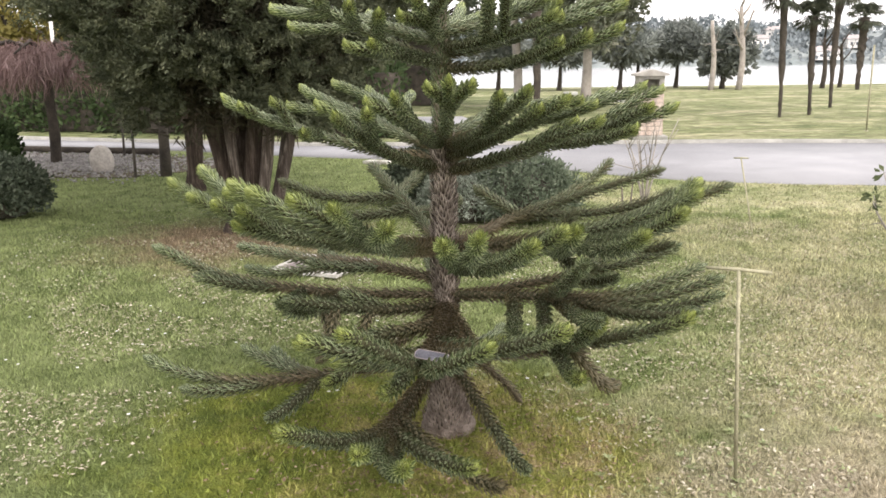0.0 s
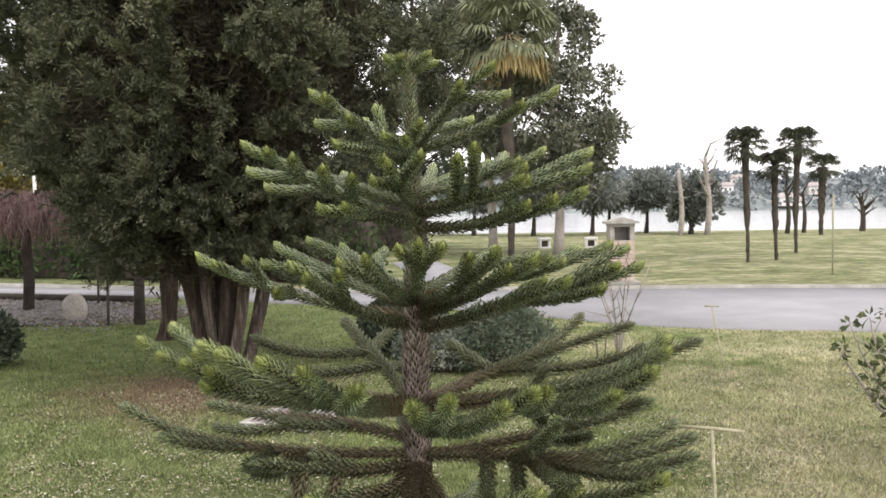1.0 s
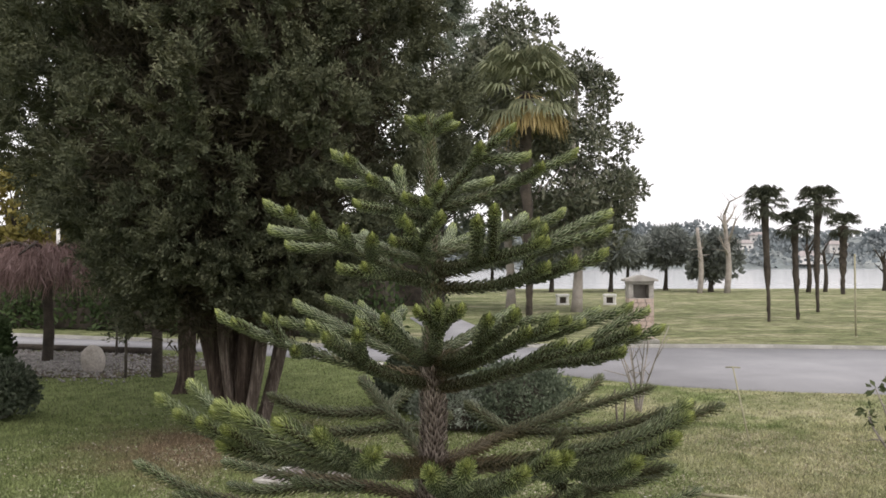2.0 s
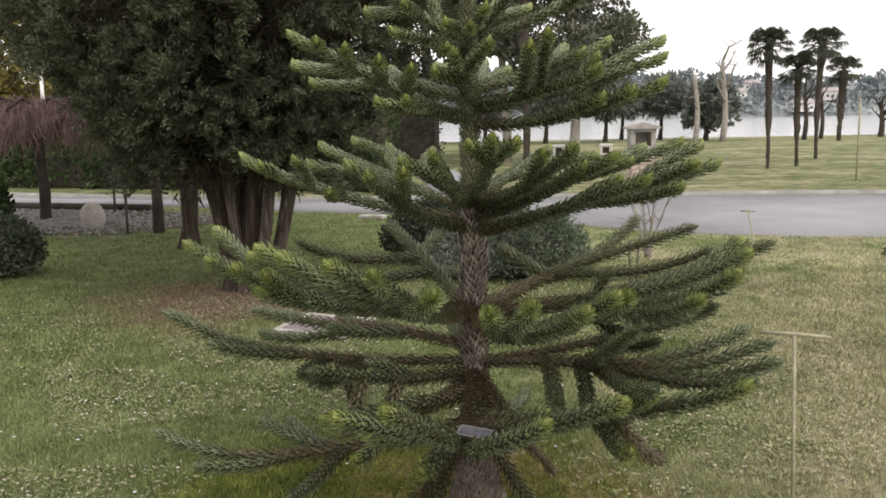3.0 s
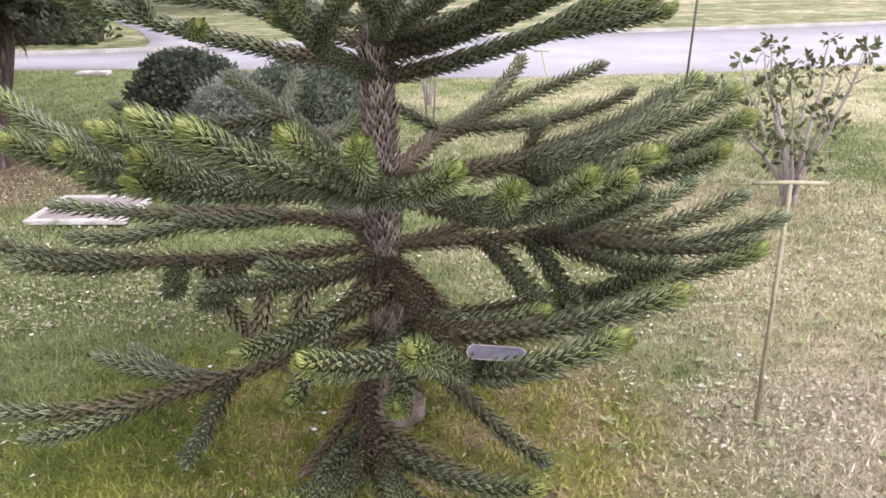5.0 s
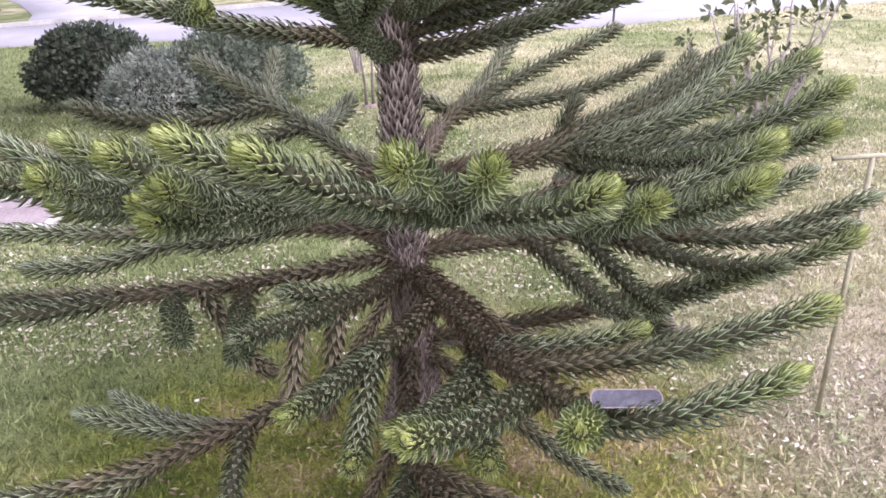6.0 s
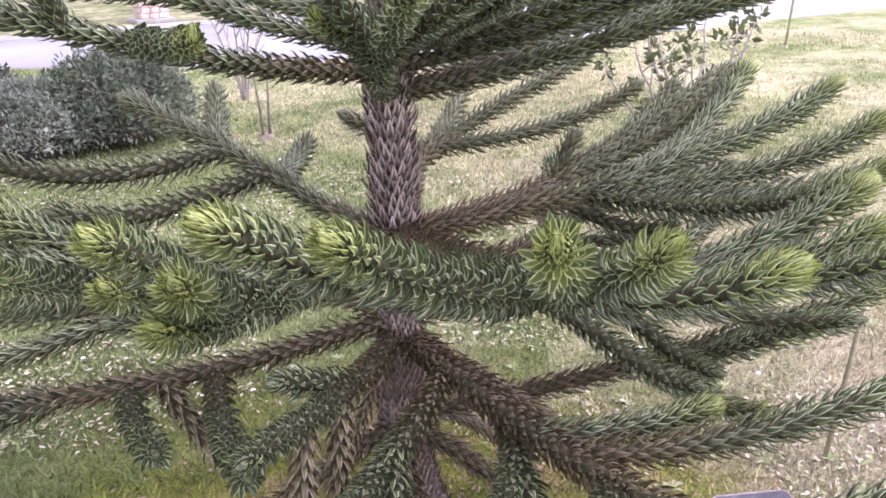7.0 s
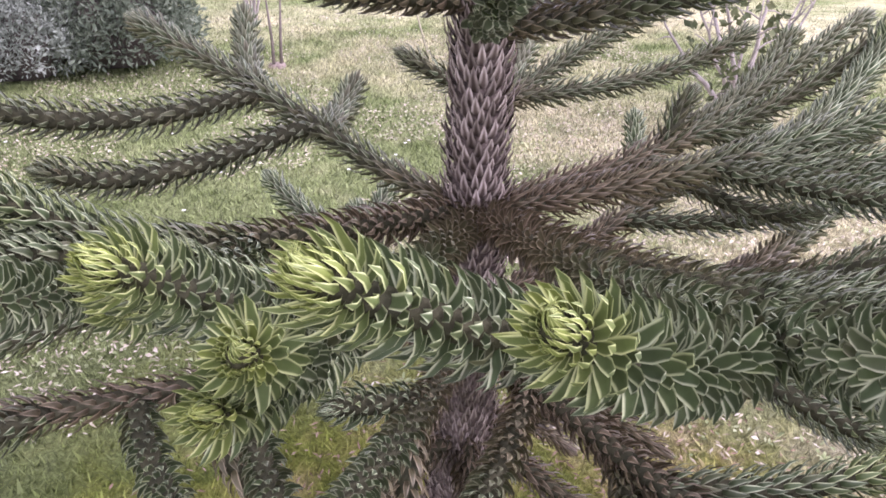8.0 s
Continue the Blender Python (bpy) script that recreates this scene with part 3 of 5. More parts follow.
for k in range(6):
    one = np.ones(len(LEAF_V))
    LEAF_MESHES.append(tri_mesh("leaf", LEAF_V, LEAF_T, [M_SCALE], attrs={"age": one * 0.085 * k, "edge": LEAF_E, "vary": one * (0.2 + 0.12 * k)}))


def shoot_mesh(name, P, core, spec, parent, pieces=0.0):
    V, T, index, attrs = leafy_curve(P - BASE, core, spec["leaf"], spec["spread"], spec["dense"], spec["old"], leaf_g, pieces, spec["brown"], spec["wide"], spec["fresh"], spec["tip"])
    ob = child(name, tri_mesh(name, V, T, [M_SHOOT, M_SCALE], index, attrs), parent)
    if pieces:
        owner = parent if name == "shoot" else ob
        B, S, D, N, size, left = leaf_frames(P - BASE, core, spec["leaf"], spec["spread"], spec["dense"], leaf_g)
        for i in np.nonzero(left < pieces)[0]:
            m = Matrix([[*(float(q) for q in r)] + [0.0] for r in np.stack([S[i] * spec["wide"], D[i], N[i]], 1) * size[i]] + [[0, 0, 0, 1]])
            m.translation = Vector(B[i])
            level = min(int(np.interp(left[i], [0.0, 0.02, 0.05, 0.09], [0.9, 1.3, 2.8, 4.3]) + leaf_g.random()), 5)
            leaf = child("leaf", LEAF_MESHES[level], owner)
            leaf.matrix_basis = m
    return ob


def smooth_through(points, n=26):
    """An even, smooth curve through a few places."""
    K = np.array([2 * points[0] - points[1], *points, 2 * points[-1] - points[-2]])
    out = []
    for i in range(1, len(K) - 2):
        t = np.linspace(0, 1, 14)[:, None]
        a, b, c, d = K[i - 1:i + 3]
        out.append(0.5 * (2 * b + (c - a) * t + (2 * a - 5 * b + 4 * c - d) * t ** 2 + (3 * b - a - 3 * c + d) * t ** 3))
    Q = np.concatenate(out)
    far = np.concatenate([[0], np.cumsum(np.linalg.norm(np.diff(Q, axis=0), axis=1))])
    return np.stack([np.interp(np.linspace(0, far[-1], n), far, Q[:, k]) for k in range(3)], 1)


def branch(z0, tip, sag, spec, shoots=(), thick=0.016, rise=0.12, extra=0, pieces=(), swing=0.0, via=()):
    """A limb from the stem at z0 to tip; sag bends its middle down (m), via leads it past other places. shoots: (share of the limb, tip, bend)."""
    tip = np.array(tip, float)
    p0 = trunk_at(z0)
    flat = (tip - p0) * [1, 1, 0]
    L = np.linalg.norm(tip - p0)
    p1 = p0 + flat * 0.36 + [0, 0, (tip[2] - p0[2]) * 0.27 - sag * 0.7]
    p2 = tip - flat * 0.22 - [0, 0, L * (rise + 0.12 * spec["curl"]) + sag * 0.3]
    P = bezier(p0, p1 + [swing, 0, 0], p2 + [swing * 0.6, 0, 0], tip, 26)
    if via:
        P = smooth_through([p0, *(np.array(q, float) for q in via), tip])
    hook = spec["hook"]
    if hook:
        bent = np.clip((np.linspace(0, 1, 26) - 1 + 3.0 * hook / max(L, 0.1)) / (3.0 * hook / max(L, 0.1)), 0, 1)
        low = (1 - np.clip(np.linspace(1, 0, 26) / 0.45, 0, 1)) * (1 - bent ** 2)
        P[:, 2] -= low * hook * 0.8
    wob = np.sin(np.linspace(0, np.pi, 26))[:, None] * leaf_g.normal(0, spec["bent"], 3)
    P = P + wob
    core = np.interp(np.linspace(0, 1, 26), [0, 0.5, 0.95, 1], [thick, max(thick * 0.7, spec["core"]), spec["core"] * 0.8, 0.006])
    limb = shoot_mesh("branch", P, core, spec, puzzle)
    shoots = list(shoots)
    for k in range(extra):
        f = 0.34 + 0.15 * k + 0.06 * leaf_g.random()
        s0, ahead = P[int(f * 25)], unit((tip - P[int(f * 25)]) * [1, 1, 0])
        turn = (1 if k % 2 else -1) * leaf_g.uniform(0.32, 0.6)
        c, s = math.cos(turn), math.sin(turn)
        out = np.array([ahead[0] * c - ahead[1] * s, ahead[0] * s + ahead[1] * c, 0])
        l = L * leaf_g.uniform(0.30, 0.46)
        end = s0 + out * l + [0, 0, l * spec["lift"]]
        end[2] = max(end[2], tip[2] - 0.05)
        shoots.append((f, end, 0.01))
    for number, (f, end, bend) in enumerate(shoots):
        end = np.array(end, float)
        i = f * 25 * (1.0 if pieces else spec["fork"])
        s0 = np.array([np.interp(i, np.arange(26), P[:, k]) for k in range(3)])
        tan = unit(P[min(int(i) + 2, 25)] - P[max(int(i) - 1, 0)])
        l = np.linalg.norm(end - s0)
        q1 = s0 + l * 0.38 * unit(unit(end - s0) + 0.15 * tan - [0, 0, spec["curl"] * 0.5]) - [0, 0, bend]
        q2 = end - l * 0.30 * unit(unit((end - s0) * [1, 1, 0.2]) + [0, 0, rise * 2.2 + spec["curl"]]) - [0, 0, bend * 0.3 + 0.03 * l * spec["curl"]]
        # the last stretch bends up
        hook = spec["hook"]
        ahead = unit((end - s0) * [1, 1, 0.2])
        low = end - ahead * hook * 0.7 - [0, 0, hook * 0.8]
        q2 = q2 - [0, 0, hook * 0.6]
        Q = bezier(s0, q1, q2, low, 20)
        if hook:
            turn = np.linspace(0.25, 1.0, 4)[:, None] * 1.35
            arc = low + ahead * hook * 0.7 * np.sin(turn) / math.sin(1.35) + np.array([0, 0, hook * 0.8]) * (1 - np.cos(turn)) / (1 - math.cos(1.35))
            Q = np.concatenate([Q, arc])
        c = np.interp(np.linspace(0, 1, len(Q)), [0, 0.6, 0.92, 1], [spec["core"], spec["core"], spec["core"] * 0.8, 0.006])
        hanging = end[2] < s0[2] - 0.09
        shoot_mesh("shoot", Q, c, dict(spec, fresh=0.66, brown=0.12) if hanging else spec, limb, 0.045 if number in pieces else 0.0)
    return limb


YOUNG = dict(core=0.012, wide=1.32, leaf=0.0245, spread=1.2, dense=520, fork=1.0, hook=0.024, old=0.85, brown=0.0, fresh=0.0, lift=0.30, curl=0.1, bent=0.012, tip=1.4)
FULL = dict(core=0.013, wide=1.32, leaf=0.0255, spread=1.18, dense=500, old=0.75, brown=0.0, fresh=0.0, lift=0.20, curl=0.05, bent=0.012, fork=1.0, hook=0.026, tip=1.4)
MIDDLE = dict(core=0.013, wide=0.80, leaf=0.034, spread=1.38, dense=660, old=0.75, brown=0.0, fresh=0.10, lift=0.20, curl=0.25, bent=0.012, fork=0.95, hook=0.012, tip=1.6)
# Back and lower shoots: the upper whorls' shade is put in as duller leaves.
BACK_SHADED = dict(MIDDLE, core=0.017, wide=0.85, leaf=0.028, spread=1.34, dense=500, hook=0.0, fork=1.0, fresh=0.56, brown=0.0, old=0.7)
LOW_SHADED = dict(core=0.017, wide=1.0, fork=0.95, hook=0.0, leaf=0.028, spread=1.26, dense=430, old=0.46, brown=0.02, fresh=0.42, lift=0.12, curl=0.1, bent=0.02, tip=1.0)
# Lit copy of the set above for front branches, with fresher tip colour.
LOW_LIT = dict(LOW_SHADED, wide=0.92, leaf=0.031, dense=540, hook=0.02, fresh=0.08, brown=0.0, old=0.46, tip=1.8)
LOWEST_SHADED = dict(core=0.016, wide=1.0, fork=0.85, hook=0.0, leaf=0.029, spread=1.26, dense=430, old=0.38, brown=0.02, fresh=0.42, lift=0.08, curl=0.1, bent=0.03, tip=1.0)
# The same lit copy for front branches of the lowest whorl.
LOWEST_LIT = dict(LOWEST_SHADED, dense=480, leaf=0.031, hook=0.02, fresh=0.0, brown=0.0, old=0.5, tip=2.4)
DRY = dict(core=0.011, wide=0.7, fork=0.85, hook=0.0, leaf=0.030, spread=1.15, dense=460, old=0.1, brown=0.25, fresh=0.7, lift=0.0, curl=0.0, bent=0.05, tip=1.0)

# leader and its crown of short shoots
for k in range(6):
    a = k * 1.05 + 0.3
    branch(2.25, (0.045 + 0.115 * math.cos(a), 3.60 + 0.115 * math.sin(a), 2.305 + 0.018 * (k % 2)), 0.0, YOUNG, thick=0.009, rise=0.05)
branch(2.2, (0.045, 3.60, 2.335), 0.0, YOUNG, thick=0.012, rise=0.5)
# whorl below the leader
branch(1.92, (-0.36, 3.45, 2.165), 0.01, YOUNG, [(0.72, (-0.285, 3.38, 2.14), 0.0), (0.42, (-0.19, 3.36, 2.055), 0.0), (0.25, (-0.115, 3.64, 2.125), 0.0), (0.5, (-0.36, 3.58, 2.06), 0.01)], rise=0.06)
branch(1.88, (-0.225, 3.20, 1.94), 0.02, YOUNG, [(0.45, (-0.024, 3.14, 1.875), 0.0)], rise=0.05)
branch(1.90, (0.055, 3.14, 1.945), 0.02, YOUNG, [(0.55, (0.11, 3.17, 2.01), 0.0), (0.5, (-0.03, 3.19, 1.965), 0.0)], rise=0.06)
branch(1.92, (0.39, 3.28, 2.235), 0.02, YOUNG, [(0.5, (0.258, 3.27, 2.165), 0.0), (0.55, (0.45, 3.42, 2.145), 0.01)], rise=0.05)
branch(1.92, (0.655, 3.55, 2.175), 0.03, YOUNG, [(0.5, (0.50, 3.40, 2.10), 0.01), (0.45, (0.46, 3.75, 2.10), 0.0)], rise=0.06)
branch(1.92, (0.16, 3.97, 2.125), 0.02, YOUNG, [(0.5, (0.30, 3.92, 2.10), 0.0)], rise=0.08)
branch(1.92, (-0.20, 3.92, 2.10), 0.02, YOUNG, rise=0.08)
# third whorl
branch(1.62, (-0.635, 3.42, 1.96), 0.03, FULL, [(0.74, (-0.51, 3.33, 1.925), 0.0), (0.58, (-0.395, 3.27, 1.895), 0.0), (0.42, (-0.265, 3.20, 1.845), 0.0), (0.3, (-0.15, 3.17, 1.81), 0.0), (0.55, (-0.66, 3.60, 1.865), 0.02)], rise=0.06)
branch(1.70, (-0.50, 3.85, 1.86), 0.03, FULL, [(0.5, (-0.62, 3.72, 1.80), 0.02), (0.5, (-0.32, 4.02, 1.86), 0.0)], rise=0.06, extra=1)
branch(1.62, (-0.16, 3.02, 1.70), 0.03, FULL, [(0.5, (-0.27, 3.13, 1.70), 0.01)], rise=0.06)
branch(1.72, (0.0, 3.02, 1.85), 0.03, FULL, [(0.55, (0.12, 3.02, 1.88), 0.0), (0.5, (-0.07, 3.13, 1.80), 0.0)], rise=0.08)
branch(1.68, (0.48, 3.05, 1.79), 0.04, FULL, [(0.5, (0.31, 3.03, 1.905), -0.02), (0.35, (0.25, 2.99, 1.865), 0.0)], rise=0.05)
branch(1.60, (0.725, 3.18, 1.75), 0.06, FULL, [(0.55, (0.60, 3.10, 1.72), 0.02), (0.5, (0.504, 3.28, 1.845), 0.0)], rise=0.05, extra=1)
branch(1.65, (0.77, 3.40, 1.845), 0.05, FULL, [(0.5, (0.79, 3.56, 1.92), 0.0), (0.45, (0.62, 3.46, 1.80), 0.01)], rise=0.06, extra=1)
branch(1.74, (0.62, 3.78, 1.94), 0.04, FULL, [(0.5, (0.45, 3.97, 1.935), 0.0), (0.4, (0.37, 3.9, 1.895), 0.0)], rise=0.08, extra=1)
branch(1.74, (0.10, 4.20, 1.90), 0.04, FULL, [(0.5, (-0.12, 4.15, 1.88), 0.0)], rise=0.08, extra=1)
# fourth whorl
branch(1.22, (-0.895, 3.60, 1.500), 0.05, FULL, [(0.62, (-0.66, 3.52, 1.488), -0.01), (0.50, (-0.474, 3.28, 1.375), 0.0), (0.7, (-0.84, 3.72, 1.45), 0.01), (0.78, (-0.80, 3.53, 1.47), 0.0)], rise=0.08)
branch(1.19, (-0.285, 2.95, 1.455), 0.10, FULL, [(0.5, (-0.385, 3.13, 1.488), 0.0), (0.55, (-0.16, 2.89, 1.470), 0.0), (0.4, (-0.30, 3.22, 1.40), 0.0)], rise=0.06)
branch(1.30, (-0.065, 2.85, 1.525), 0.10, FULL, [(0.5, (-0.18, 3.0, 1.50), 0.0)], rise=0.06)
branch(1.34, (0.125, 2.79, 1.575), 0.09, FULL, [(0.75, (0.05, 2.83, 1.555), 0.0), (0.7, (0.20, 2.83, 1.562), 0.0)], rise=0.08)
branch(1.29, (0.385, 2.90, 1.54), 0.09, FULL, [(0.5, (0.29, 2.95, 1.52), 0.0)], rise=0.05)
branch(1.23, (0.52, 2.94, 1.505), 0.05, FULL, [(0.5, (0.43, 3.02, 1.47), 0.01)], rise=0.05)
branch(1.17, (0.64, 2.99, 1.43), 0.06, FULL, [(0.5, (0.56, 3.10, 1.42), 0.01)], rise=0.05)
branch(1.17, (0.965, 3.36, 1.455), 0.07, FULL, [(0.62, (0.84, 3.20, 1.465), 0.02), (0.55, (0.93, 3.50, 1.52), 0.01), (0.5, (0.78, 3.16, 1.39), 0.02)], rise=0.06)
branch(1.30, (0.89, 3.64, 1.53), 0.05, FULL, [(0.5, (0.77, 3.80, 1.505), 0.01), (0.45, (0.68, 3.58, 1.46), 0.01)], rise=0.06, extra=1)
branch(1.32, (0.40, 4.12, 1.495), 0.05, FULL, [(0.5, (0.60, 4.0, 1.47), 0.0)], rise=0.06, extra=1)
branch(1.33, (-0.36, 4.15, 1.515), 0.05, FULL, [(0.5, (-0.50, 4.03, 1.55), 0.0), (0.5, (-0.15, 4.22, 1.49), 0.0)], rise=0.06, extra=1)
branch(1.27, (-0.64, 3.95, 1.53), 0.05, FULL, [(0.5, (-0.66, 3.78, 1.46), 0.01)], rise=0.06, extra=1)
# fifth whorl, the widest
branch(0.84, (-1.085, 3.43, 1.16), 0.05, MIDDLE, [(0.55, (-1.05, 3.70, 1.178), 0.03), (0.42, (-0.79, 3.56, 1.09), 0.03), (0.66, (-0.97, 3.34, 1.11), 0.02), (0.5, (-0.83, 3.22, 1.10), 0.03), (0.36, (-0.66, 3.30, 1.0), 0.03), (0.45, (-0.82, 3.42, 0.99), 0.03)], extra=0)
branch(0.84, (-0.665, 2.965, 1.067), 0.06, MIDDLE, [(0.8, (-0.64, 2.945, 1.125), 0.0), (0.62, (-0.71, 3.03, 1.175), 0.03), (0.5, (-0.62, 3.36, 1.02), 0.02)], rise=0.05, extra=0)
branch(0.84, (-0.225, 2.56, 1.195), 0.01, MIDDLE, [(0.60, (-0.63, 2.845, 1.23), 0.03), (0.66, (-0.535, 2.74, 1.22), 0.03), (0.74, (-0.36, 2.59, 1.218), 0.0), (0.70, (-0.045, 2.53, 1.14), 0.03)], extra=0, pieces=(0, 1))
branch(0.83, (0.228, 2.51, 1.115), 0.05, MIDDLE, [(0.5, (0.505, 2.76, 1.085), 0.04), (0.6, (0.11, 2.62, 1.07), 0.02), (0.5, (0.40, 2.66, 1.06), 0.03)], extra=0)
branch(0.83, (1.02, 3.155, 1.15), 0.06, MIDDLE, [(0.45, (0.93, 2.97, 1.11), 0.06), (0.4, (0.54, 2.785, 1.08), 0.04), (0.5, (1.085, 3.46, 1.147), 0.05), (0.45, (0.78, 2.86, 1.05), 0.04)], extra=0)
branch(0.84, (1.055, 4.04, 1.12), 0.05, BACK_SHADED, [(0.45, (1.07, 3.83, 1.052), 0.03), (0.4, (0.86, 4.42, 1.12), 0.03), (0.42, (0.16, 4.10, 1.03), 0.0)], via=((0.22, 3.80, 0.86), (0.42, 3.97, 0.91)))
branch(0.84, (1.27, 3.65, 1.10), 0.05, BACK_SHADED, [(0.45, (1.10, 3.47, 1.135), 0.05), (0.42, (1.17, 3.78, 1.05), 0.03), (0.40, (0.62, 3.62, 1.00), -0.03), (0.5, (0.98, 3.40, 0.90), 0.04), (0.35, (0.66, 3.30, 0.82), 0.03)], via=((0.28, 3.62, 0.855), (0.50, 3.60, 0.89), (0.80, 3.62, 0.96)))
branch(0.84, (-0.378, 4.28, 1.12), 0.03, BACK_SHADED, [(0.42, (0.09, 4.17, 0.965), 0.02), (0.62, (-0.107, 4.34, 1.11), 0.02), (0.6, (-0.76, 3.93, 1.09), 0.05), (0.45, (-0.66, 3.82, 0.98), 0.03)], via=((-0.05, 3.80, 0.87), (-0.19, 3.98, 0.98)))
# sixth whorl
branch(0.62, (-1.31, 3.72, 0.815), 0.0, LOW_SHADED, [(0.36, (-0.53, 3.11, 0.70), 0.04), (0.5, (-0.62, 3.32, 0.66), 0.02), (0.45, (-0.40, 3.45, 0.44), 0.0), (0.6, (-1.06, 3.55, 0.72), 0.02)], via=((-0.45, 3.62, 0.645), (-0.98, 3.70, 0.685)))
branch(0.68, (-1.02, 4.05, 0.745), 0.0, LOW_SHADED, [(0.5, (-0.96, 3.96, 0.66), 0.02), (0.42, (-0.62, 4.12, 0.72), 0.02), (0.3, (-0.60, 3.75, 0.74), 0.02)], via=((-0.30, 3.74, 0.70), (-0.68, 3.92, 0.69)))
branch(0.59, (-0.545, 3.10, 0.735), 0.05, LOW_SHADED, [(0.5, (-0.34, 3.22, 0.42), 0.0), (0.7, (-0.44, 3.18, 0.46), 0.0)], rise=0.0, extra=1)
branch(0.62, (1.065, 2.94, 0.815), 0.05, LOW_SHADED, [(0.5, (1.13, 3.20, 0.812), 0.05), (0.5, (0.98, 2.92, 0.76), 0.02), (0.42, (1.13, 3.48, 0.79), 0.05), (0.45, (0.63, 2.80, 0.765), 0.03), (0.4, (0.59, 2.90, 0.935), 0.02), (0.40, (0.45, 2.98, 0.62), 0.0), (0.28, (0.33, 2.92, 0.655), 0.0)], via=((0.50, 3.34, 0.67), (0.82, 3.10, 0.69)))
branch(0.60, (1.085, 3.75, 0.82), 0.04, LOW_SHADED, [(0.45, (0.765, 3.4, 0.76), 0.02), (0.5, (0.9, 4.05, 0.8), 0.03)], extra=0)
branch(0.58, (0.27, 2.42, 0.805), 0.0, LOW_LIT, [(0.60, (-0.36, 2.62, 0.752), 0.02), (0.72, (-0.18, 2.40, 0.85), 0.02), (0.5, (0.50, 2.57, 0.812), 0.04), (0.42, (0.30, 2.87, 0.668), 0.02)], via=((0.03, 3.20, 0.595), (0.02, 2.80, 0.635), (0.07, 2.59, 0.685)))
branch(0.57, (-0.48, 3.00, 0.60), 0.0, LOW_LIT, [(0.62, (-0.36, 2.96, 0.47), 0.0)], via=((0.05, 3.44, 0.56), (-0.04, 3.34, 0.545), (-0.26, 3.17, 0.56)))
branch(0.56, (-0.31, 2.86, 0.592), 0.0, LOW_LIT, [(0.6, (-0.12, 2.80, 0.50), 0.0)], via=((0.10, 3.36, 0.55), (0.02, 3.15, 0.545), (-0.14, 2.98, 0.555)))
branch(0.60, (-0.1, 4.3, 0.72), 0.04, LOW_SHADED, [(0.45, (0.25, 4.25, 0.7), 0.02)], extra=1)
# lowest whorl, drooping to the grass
branch(0.33, (-1.25, 3.40, 0.395), 0.04, LOWEST_SHADED, [(0.6, (-1.05, 3.28, 0.30), 0.02), (0.45, (-0.887, 3.62, 0.37), 0.02), (0.45, (-0.8, 3.8, 0.30), 0.03), (0.42, (-0.64, 3.105, 0.25), 0.0)], extra=0)
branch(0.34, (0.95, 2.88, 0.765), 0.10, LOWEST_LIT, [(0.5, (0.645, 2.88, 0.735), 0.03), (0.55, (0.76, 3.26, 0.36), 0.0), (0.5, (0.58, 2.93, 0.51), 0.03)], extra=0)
branch(0.33, (0.40, 3.02, 0.09), 0.0, LOWEST_SHADED, rise=0.0, extra=0)
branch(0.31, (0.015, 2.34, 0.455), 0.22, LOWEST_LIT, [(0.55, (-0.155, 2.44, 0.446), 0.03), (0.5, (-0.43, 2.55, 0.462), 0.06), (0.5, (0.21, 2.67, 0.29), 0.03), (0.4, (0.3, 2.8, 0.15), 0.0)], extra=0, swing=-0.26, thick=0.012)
branch(0.31, (-0.10, 2.95, 0.10), 0.03, LOWEST_SHADED, [(0.5, (-0.3, 3.02, 0.16), 0.0)], rise=-0.05, extra=0, swing=-0.20, thick=0.011)
branch(0.33, (0.3, 4.2, 0.30), 0.04, LOWEST_SHADED, extra=0)
# dry hanging shoots close to the stem
for z0, tip in ((0.60, (0.24, 3.24, 0.44)), (0.60, (-0.26, 3.40, 0.42)), (0.36, (-0.32, 3.20, 0.08)), (0.36, (0.38, 3.62, 0.12))):
    branch(z0, tip, -0.03, DRY, thick=0.009, rise=-0.08)

# ---- garden stakes, cover, tag ----
def t_stake(foot, top, half, turn, mat, label):
    x, y = foot
    st = thing("stake", (x, y, 0), label, "stake", "T-shaped stakes in the lawn")
    lean = np.array([top[0] - x, top[1] - y, top[2]])
    child("post", tube_mesh("post", np.array([-0.1 * lean, 0.5 * lean, lean]), [0.008, 0.0072, 0.007], mat, 8), st)
    d = np.array([math.cos(turn), math.sin(turn), 0]) * half
    child("crossbar", tube_mesh("crossbar", np.array([lean - d, lean, lean + d + [0, 0, -0.004]]), [0.006, 0.007, 0.006], mat, 8), st)
    return st


t_stake((1.208, 3.14), (1.14, 3.04, 0.88), 0.112, -0.30, M_STAKE, "pale weathered T-shaped metal stake standing in the grass")
t_stake((2.65, 7.9), (2.58, 8.2, 0.71), 0.07, 2.6, M_STAKE, "slanting pale T-shaped metal stake near the road")


def rod(foot, top, r, label, mat=M_STAKE):
    st = thing("rod", (*foot, 0), label, "rod", "thin rods in the lawn")
    lean = np.array(top) - np.array([*foot, 0])
    child("shaft", tube_mesh("shaft", np.array([-0.05 * lean, 0.5 * lean, lean]), r, mat, 7), st)
    child("foot", tube_mesh("foot", np.array([[0, 0, -0.05], [0, 0, 0.02]]), r * 2.2, M_STAKE, 7), st)


rod((5.84, 10.83), (5.98, 10.83, 2.4), 0.016, "thin dark upright rod beside the road", M_WOOD)
rod((8.75, 20.1), (8.75, 20.1, 1.95), 0.022, "thin pale upright rod on the far lawn")
